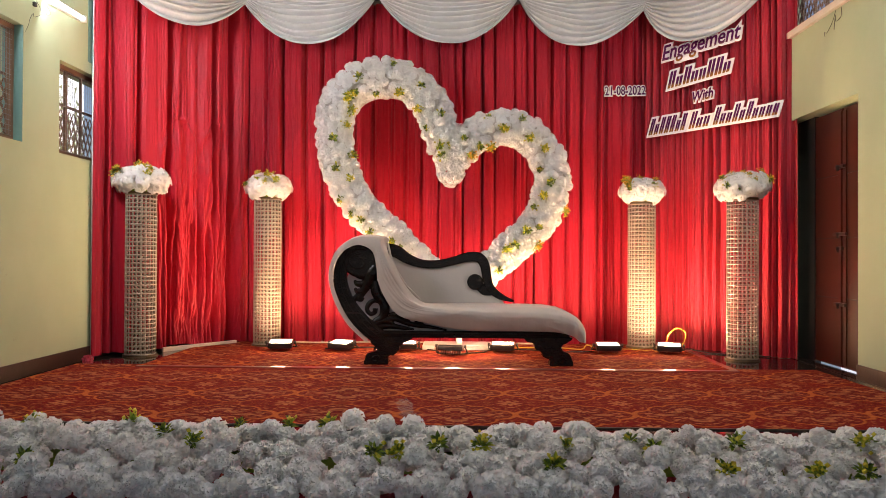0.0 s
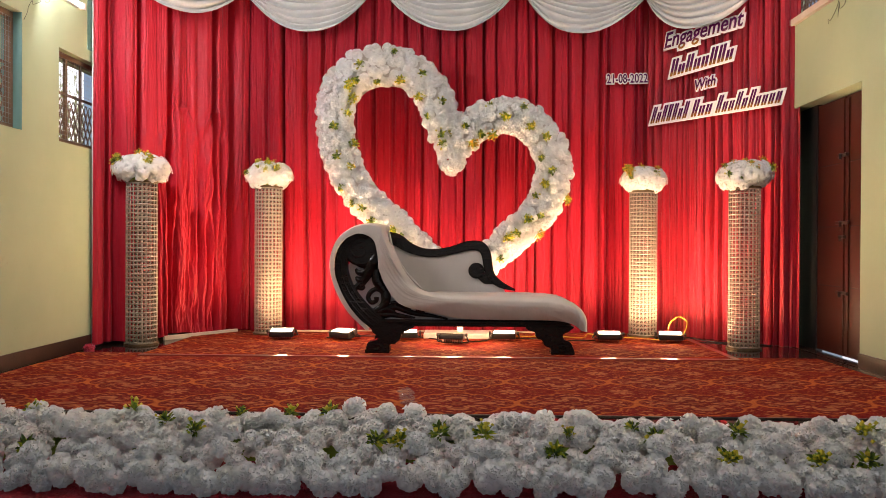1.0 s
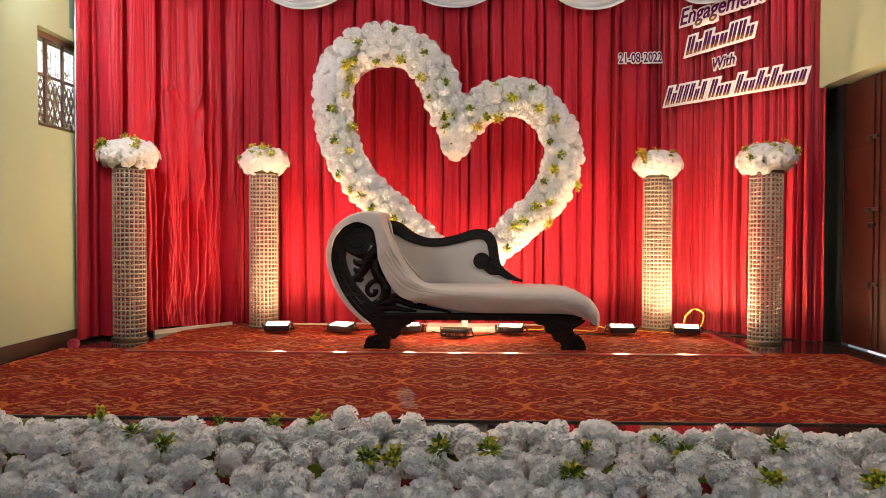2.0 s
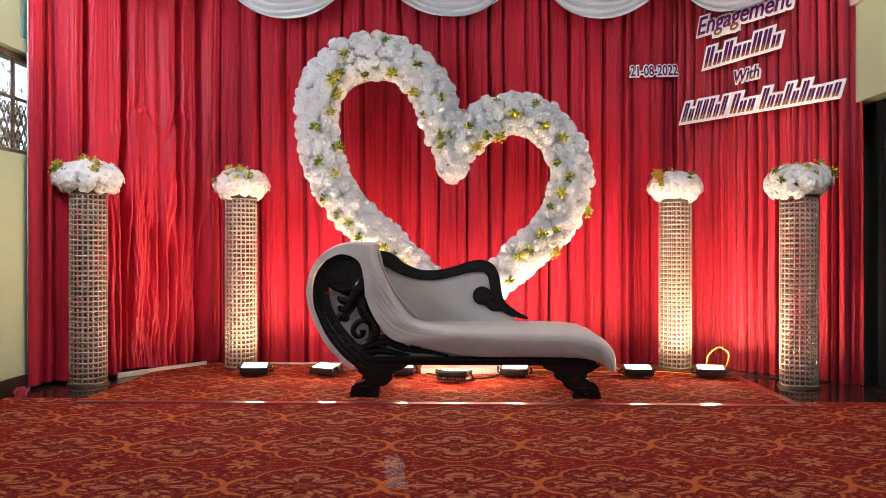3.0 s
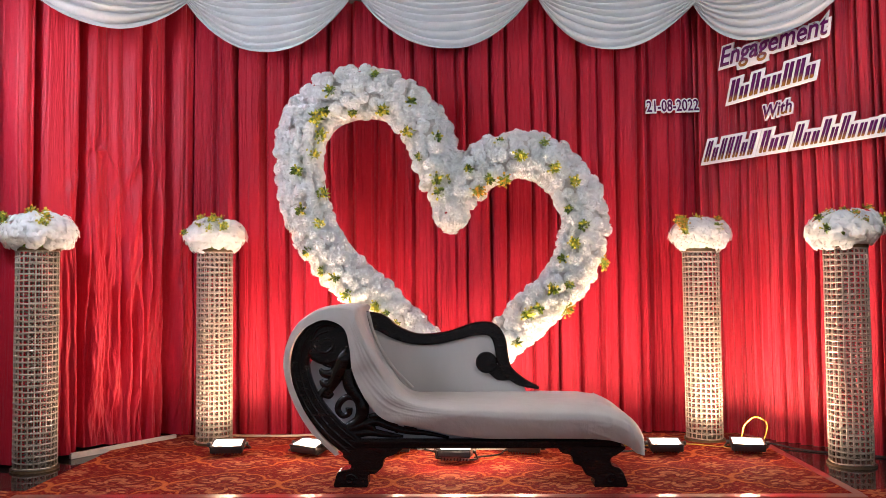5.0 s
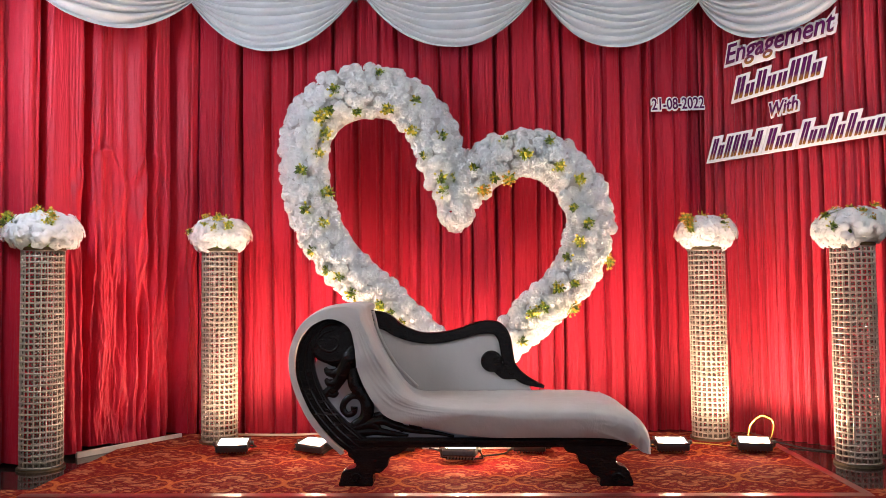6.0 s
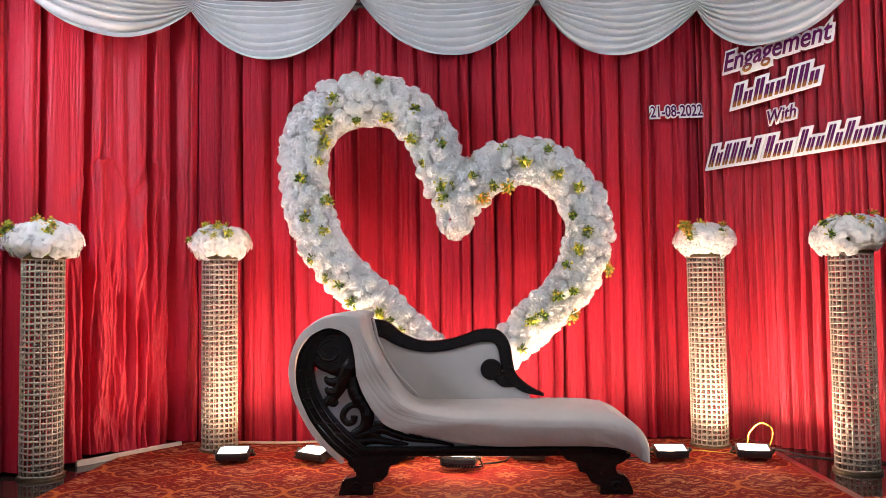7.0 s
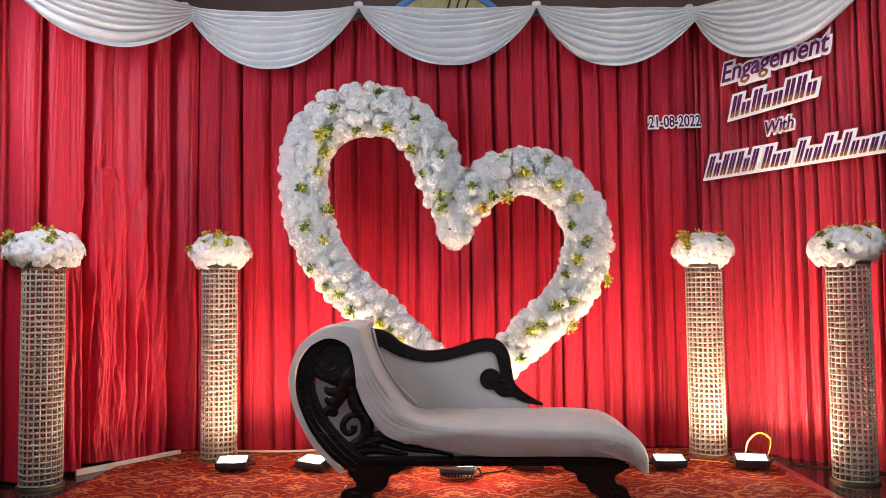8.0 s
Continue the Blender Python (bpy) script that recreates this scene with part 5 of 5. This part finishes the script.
        w = v * v * (0.6 - 0.3 * v) / 0.3 * 0.5 + v * 0.5 if v < 1 else 1.0
        p = a * (1 - w) + b * w
        g = max(0.0, 1 - abs(u - 0.50) / 0.16)
        fold = 0.012 * math.sin(math.pi * v) ** 0.5 * g * (0.5 + 0.5 * math.sin(u * 80 + 3 * noise.noise((u * 7, v, 1))))
        fold += 0.012 * math.sin(math.pi * min(1.0, v + 0.12)) * g * (1 - abs(noise.noise((u * 9 + v * 2, v * 8 + u * 11, 2)))) ** 3
        fold += 0.013 * v * (0.5 + 0.5 * math.sin(u * 105 + 4 * noise.noise((u * 6, v, 3)))) * max(0.0, 1 - abs(u - 0.20) / 0.22)
        fold += 0.010 * (1 - abs(noise.noise((u * 13 - v * 2, v * 1.8, 12)))) ** 4 * max(0.0, min(1.0, (u - 0.80) / 0.12))
        fold += 0.004 * noise.noise((p[0] * 10, p[1] * 10, 4))
        return (p[0], y - abs(fold), p[1] + Z)

    v, f = grid_mesh(skirt, 320, 40)
    raw("front_drape", v, f, M_COVER, e, "cover hanging over the front", True)

    def end_cap(u, v):
        return (1.040 + 0.006 * math.sin(u * 14), 0.02 + (D - 0.05) * u, 0.19 + Z - 0.02 * v + 0.006 * math.sin(u * 18))
    v, f = grid_mesh(end_cap, 30, 4)
    raw("end_hem", v, f, M_COVER, e, smooth=True)

    # rolled edge of the cover where it leaves the back panel
    edge = smooth_line([(-0.405, 0.878), (-0.366, 0.735), (-0.277, 0.576), (-0.150, 0.441)], 40)
    v, f = tube([(a, by - 0.016, b + Z + 0.004 + 0.004 * noise.noise((b * 14, 0, 2))) for a, b in edge], 0.009, 8)
    raw("cover_hem", v, f, M_COVER, e, smooth=True)
    # backrest: crest of dark wood with a scroll, upholstered panel below
    crest = [bx(285, 85), bx(338, 95), bx(385, 125), bx(445, 146), (bx(510, 148)), bx(575, 135), bx(640, 117), bx(688, 120), bx(712, 150), bx(722, 205), bx(735, 245), bx(775, 280), bx(835, 303)]
    part("crest_rail", strip(crest, [0.05, 0.05, 0.040, 0.033, 0.032, 0.032, 0.038, 0.040, 0.038, 0.036, 0.034, 0.028, 0.008], by - 0.01, by + 0.06, 80), M_WOOD, e)
    cx, cz = bx(672, 222)
    bm = cyl(bmesh.new(), 0.062, 0.075, pose(cx, by + 0.02, cz + Z, 90, 0, 0), 32)
    bmesh.ops.bevel(bm, geom=[q for q in bm.edges if abs(q.verts[0].co.y - q.verts[1].co.y) < 1e-5], offset=0.012, segments=2, affect="EDGES", profile=0.5)
    part("crest_scroll", bm, M_WOOD, e)
    part("crest_joint", strip([bx(690, 240), bx(715, 258), bx(750, 268)], [0.035, 0.04, 0.02], by - 0.006, by + 0.05, 14), M_WOOD, e)
    low = [bx(300, 330), bx(800, 330)]
    line2 = smooth_line([bx(790, 302), bx(735, 272), bx(715, 200), bx(690, 140), bx(640, 125), bx(575, 142), bx(510, 155), bx(445, 152), bx(385, 130), bx(300, 110)], 50)
    part("back_panel", slab([(a, b + Z) for a, b in low + list(line2)], by + 0.004, by + 0.05, 0.0), M_PANEL, e, "grey-white upholstered back panel")


chaise()


# ---- signs ----
SIGN_A, SIGN_B = Vector((1.84, 6.83, 0)), Vector((2.80, 5.86, 0))
SIGN_TURN = math.degrees(math.atan2(SIGN_B.y - SIGN_A.y, SIGN_B.x - SIGN_A.x))


def text_mesh(body, size, shear, offset, extrude):
    cu = bpy.data.curves.new("text", "FONT")
    cu.body, cu.size, cu.shear, cu.offset, cu.extrude = body, size, shear, offset, extrude
    cu.resolution_u = 3
    tmp = new("text", cu)
    bpy.context.view_layer.update()
    me = bpy.data.meshes.new_from_object(tmp.evaluated_get(bpy.context.evaluated_depsgraph_get()))
    bpy.data.objects.remove(tmp)
    return me


def sign(name, words, place, turn, slope, width, height, label, shear=0.35, bars=()):
    """A foam-board sign: white backing cut round the letters, and the coloured letters on it."""
    e = new(name)
    e.matrix_world = Matrix.Translation(place) @ pose(0, 0, 0, 0, 0, turn) @ pose(0, 0, 0, 90, 0, 0) @ pose(0, 0, 0, 0, 0, slope)
    tagged(e, label, "sign", "signs pinned to the curtain")
    if words:
        me = text_mesh(words, 1.0, shear, 0.0, 0.0)
        xs = [v.co.x for v in me.vertices]
        ys = [v.co.y for v in me.vertices]
        kx, ky = width / (max(xs) - min(xs)), height / (max(ys) - min(ys))
        for nm, off, ex, z, mat in (("backing", 0.10, 0.05, 0.0, M_FOAM), ("letters", 0.012, 0.02, 0.012, M_LETTER if shear else M_PURPLE)):
            q = text_mesh(words, 1.0, shear, off, ex)
            q.transform(Matrix.Translation((0, 0, z)) @ Matrix.Diagonal((kx, ky, 0.12, 1)) @ Matrix.Translation((-min(xs), -min(ys), 0)))
            raw(nm, [tuple(w.co) for w in q.vertices], [tuple(w.vertices) for w in q.polygons], mat, e)
            if nm == "backing":
                # the board is cut in one piece round the word
                lo = boxed(width * 0.02, width * 0.95, height * 0.22, height * 0.55, -0.006, 0.004, 0, Matrix(((1, shear * 0.35, 0, 0), (0, 1, 0, 0), (0, 0, 1, 0), (0, 0, 0, 1))))
                part("backing_core", lo, M_FOAM, e)
                if words.count("g"):
                    tails = boxed(width * 0.15, width * 0.46, -height * 0.08, height * 0.35, -0.006, 0.0045, 0.003)
                    part("backing_tail", tails, M_FOAM, e)
    sh = Matrix(((1, shear, 0, 0), (0, 1, 0, 0), (0, 0, 1, 0), (0, 0, 0, 1)))
    for n, (x0, x1, y0, y1) in enumerate(bars):
        part("backing", boxed(x0 - 0.022, x1 + 0.022, y0 - 0.020, y1 + 0.020, -0.006, 0.005 + 0.0006 * (n % 3), 0.004, sh), M_FOAM, e)
        stroke = (x1 - x0) * 0.42
        for a, b in ((x0, x0 + stroke), (x1 - stroke, x1)):
            part("bar", boxed(a, b, y0, y1, 0.007, 0.012, 0.004, sh), M_LETTER, e, "purple and gold bar")


def on_right(s, z, out=0.05):
    d = (SIGN_B - SIGN_A).normalized()
    n = Vector((d.y, -d.x, 0))
    p = SIGN_A + d * s + n * out
    return (p.x, p.y, z)


def letter_bars(start, length, count, tall, seed, x_height=0.085, full=0.14):
    """One upright bar for each unread letter of a word: tall ones and short ones."""
    rnd = random.Random(seed)
    step = length / count
    return [(start + i * step + 0.006, start + (i + 1) * step - 0.010, 0.0, full if i in tall else x_height * rnd.uniform(0.94, 1.06)) for i in range(count)]


sign("word_sign", "Engagement", on_right(0.18, 2.465), SIGN_TURN, 5, 0.72, 0.165, "white-edged purple and gold foam sign reading Engagement")
sign("name_sign", "", on_right(0.20, 2.25), SIGN_TURN, 6, 0.6, 0.14, "white-edged purple and gold sign with a barred word", 0.35, letter_bars(0.02, 0.58, 8, (0, 2, 5, 6), 1))
sign("word_sign", "With", on_right(0.475, 2.100), SIGN_TURN, 6, 0.18, 0.085, "small white-edged purple and gold sign reading With")
sign("name_sign", "", on_right(0.01, 1.865), SIGN_TURN, 2, 1.2, 0.14, "long white-edged sign with three barred words", 0.35,
     letter_bars(0.02, 0.36, 7, (0, 2, 3, 4, 6), 2) + letter_bars(0.41, 0.19, 3, (0,), 3) + letter_bars(0.63, 0.55, 10, (0, 3, 5), 4))
sign("date_sign", "21-08-2022", (1.44, 6.775, 2.225), 1.5, 1.5, 0.36, 0.078, "white-edged purple date sign reading 21-08-2022", 0.0)


# ---- tube lamp, wires and scraps ----
def tube_lamp():
    e = empty("tube_lamp", (0, 0, 0), "lit white fluorescent tube in a wall batten, one in view and two added", "tube lamp", "tube lamps on the walls")
    part("batten", boxed(0.0, 0.035, -0.62, 0.62, 0.0, 0.045, 0.004), M_WHITE, e)
    v, f = tube([(0.055, -0.59, 0.01), (0.055, 0.59, 0.01)], 0.014, 14, normal=(0, 0, 1))
    raw("tube", v, f, M_TUBEGLOW, e, "glowing white tube", True)
    for k in (-1, 1):
        part("lamp_holder", boxed(0.03, 0.07, k * 0.605 - 0.015, k * 0.605 + 0.015, -0.012, 0.035, 0.004), M_WHITE, e)
    return e


tl = tube_lamp()
for i, (side, y, z, _) in enumerate(TUBES):
    m = pose(WALL_L if side < 0 else WALL_R, y, z, 0, 0, 0 if side < 0 else 180)
    # copies are the two tubes added out of view
    if i:
        copy_thing(tl, m)
    else:
        tl.matrix_world = m
WIRE_L = [[(0.006, 4.80, 2.46), (0.03, 4.82, 2.41), (0.02, 4.86, 2.385), (0.035, 4.84, 2.36), (0.01, 4.80, 2.33), (0.02, 4.77, 2.345), (0.008, 4.75, 2.30), (0.012, 4.73, 2.26), (0.006, 4.70, 2.20)],
          [(0.006, 4.90, 2.47), (0.03, 4.93, 2.43), (0.03, 4.96, 2.40), (0.02, 4.93, 2.385), (0.03, 4.90, 2.41), (0.015, 4.92, 2.45)]]
for pts in WIRE_L:
    cable("wire", [(WALL_L + a, b, c) for a, b, c in pts], 0.0014, M_CABLE_K, "thin loose wire hanging from the tube lamp")
tagged(part("wire_clip", boxed(WALL_L, WALL_L + 0.02, 4.79, 4.82, 2.40, 2.43, 0.004), M_CABLE_K), "small dark wire connector on the wall", "connector")
cable("wire", [(WALL_R - 0.008, 5.22, 2.49), (WALL_R - 0.02, 5.24, 2.42), (WALL_R - 0.03, 5.30, 2.36), (WALL_R - 0.02, 5.36, 2.38), (WALL_R - 0.03, 5.33, 2.34)], 0.0018, M_CABLE_K, "thin loose wire hanging on the wall")
cable("wire", [(WALL_R - 0.008, 5.14, 2.49), (WALL_R - 0.02, 5.12, 2.42), (WALL_R - 0.03, 5.17, 2.40), (WALL_R - 0.02, 5.20, 2.45), (WALL_R - 0.01, 5.24, 2.36)], 0.0018, M_CABLE_K, "thin loose wire hanging on the wall")
v, f = carnation(99, 0.04)
tagged(raw("fallen_flower", v + np.array((-2.52, 5.36, 0.018)), f, M_PINK), "small pink artificial flower lying on the floor", "flower")
v, f = grid_mesh(lambda u, w: (-0.175 + 0.075 * u + 0.055 * (1 - w) + 0.05 * (u - 0.5) * noise.noise((w * 5, 2, 1)) + 0.02 * noise.noise((w * 7, u, 4)), 3.59 + 0.44 * w + 0.04 * noise.noise((u * 4, 1, 6)), 0.010 + 0.012 * abs(noise.noise((u * 5, w * 7, 3)))), 14, 20)
tagged(raw("plastic_scrap", v, f, M_FILM, smooth=True), "crumpled clear plastic scrap on the carpet", "scrap")
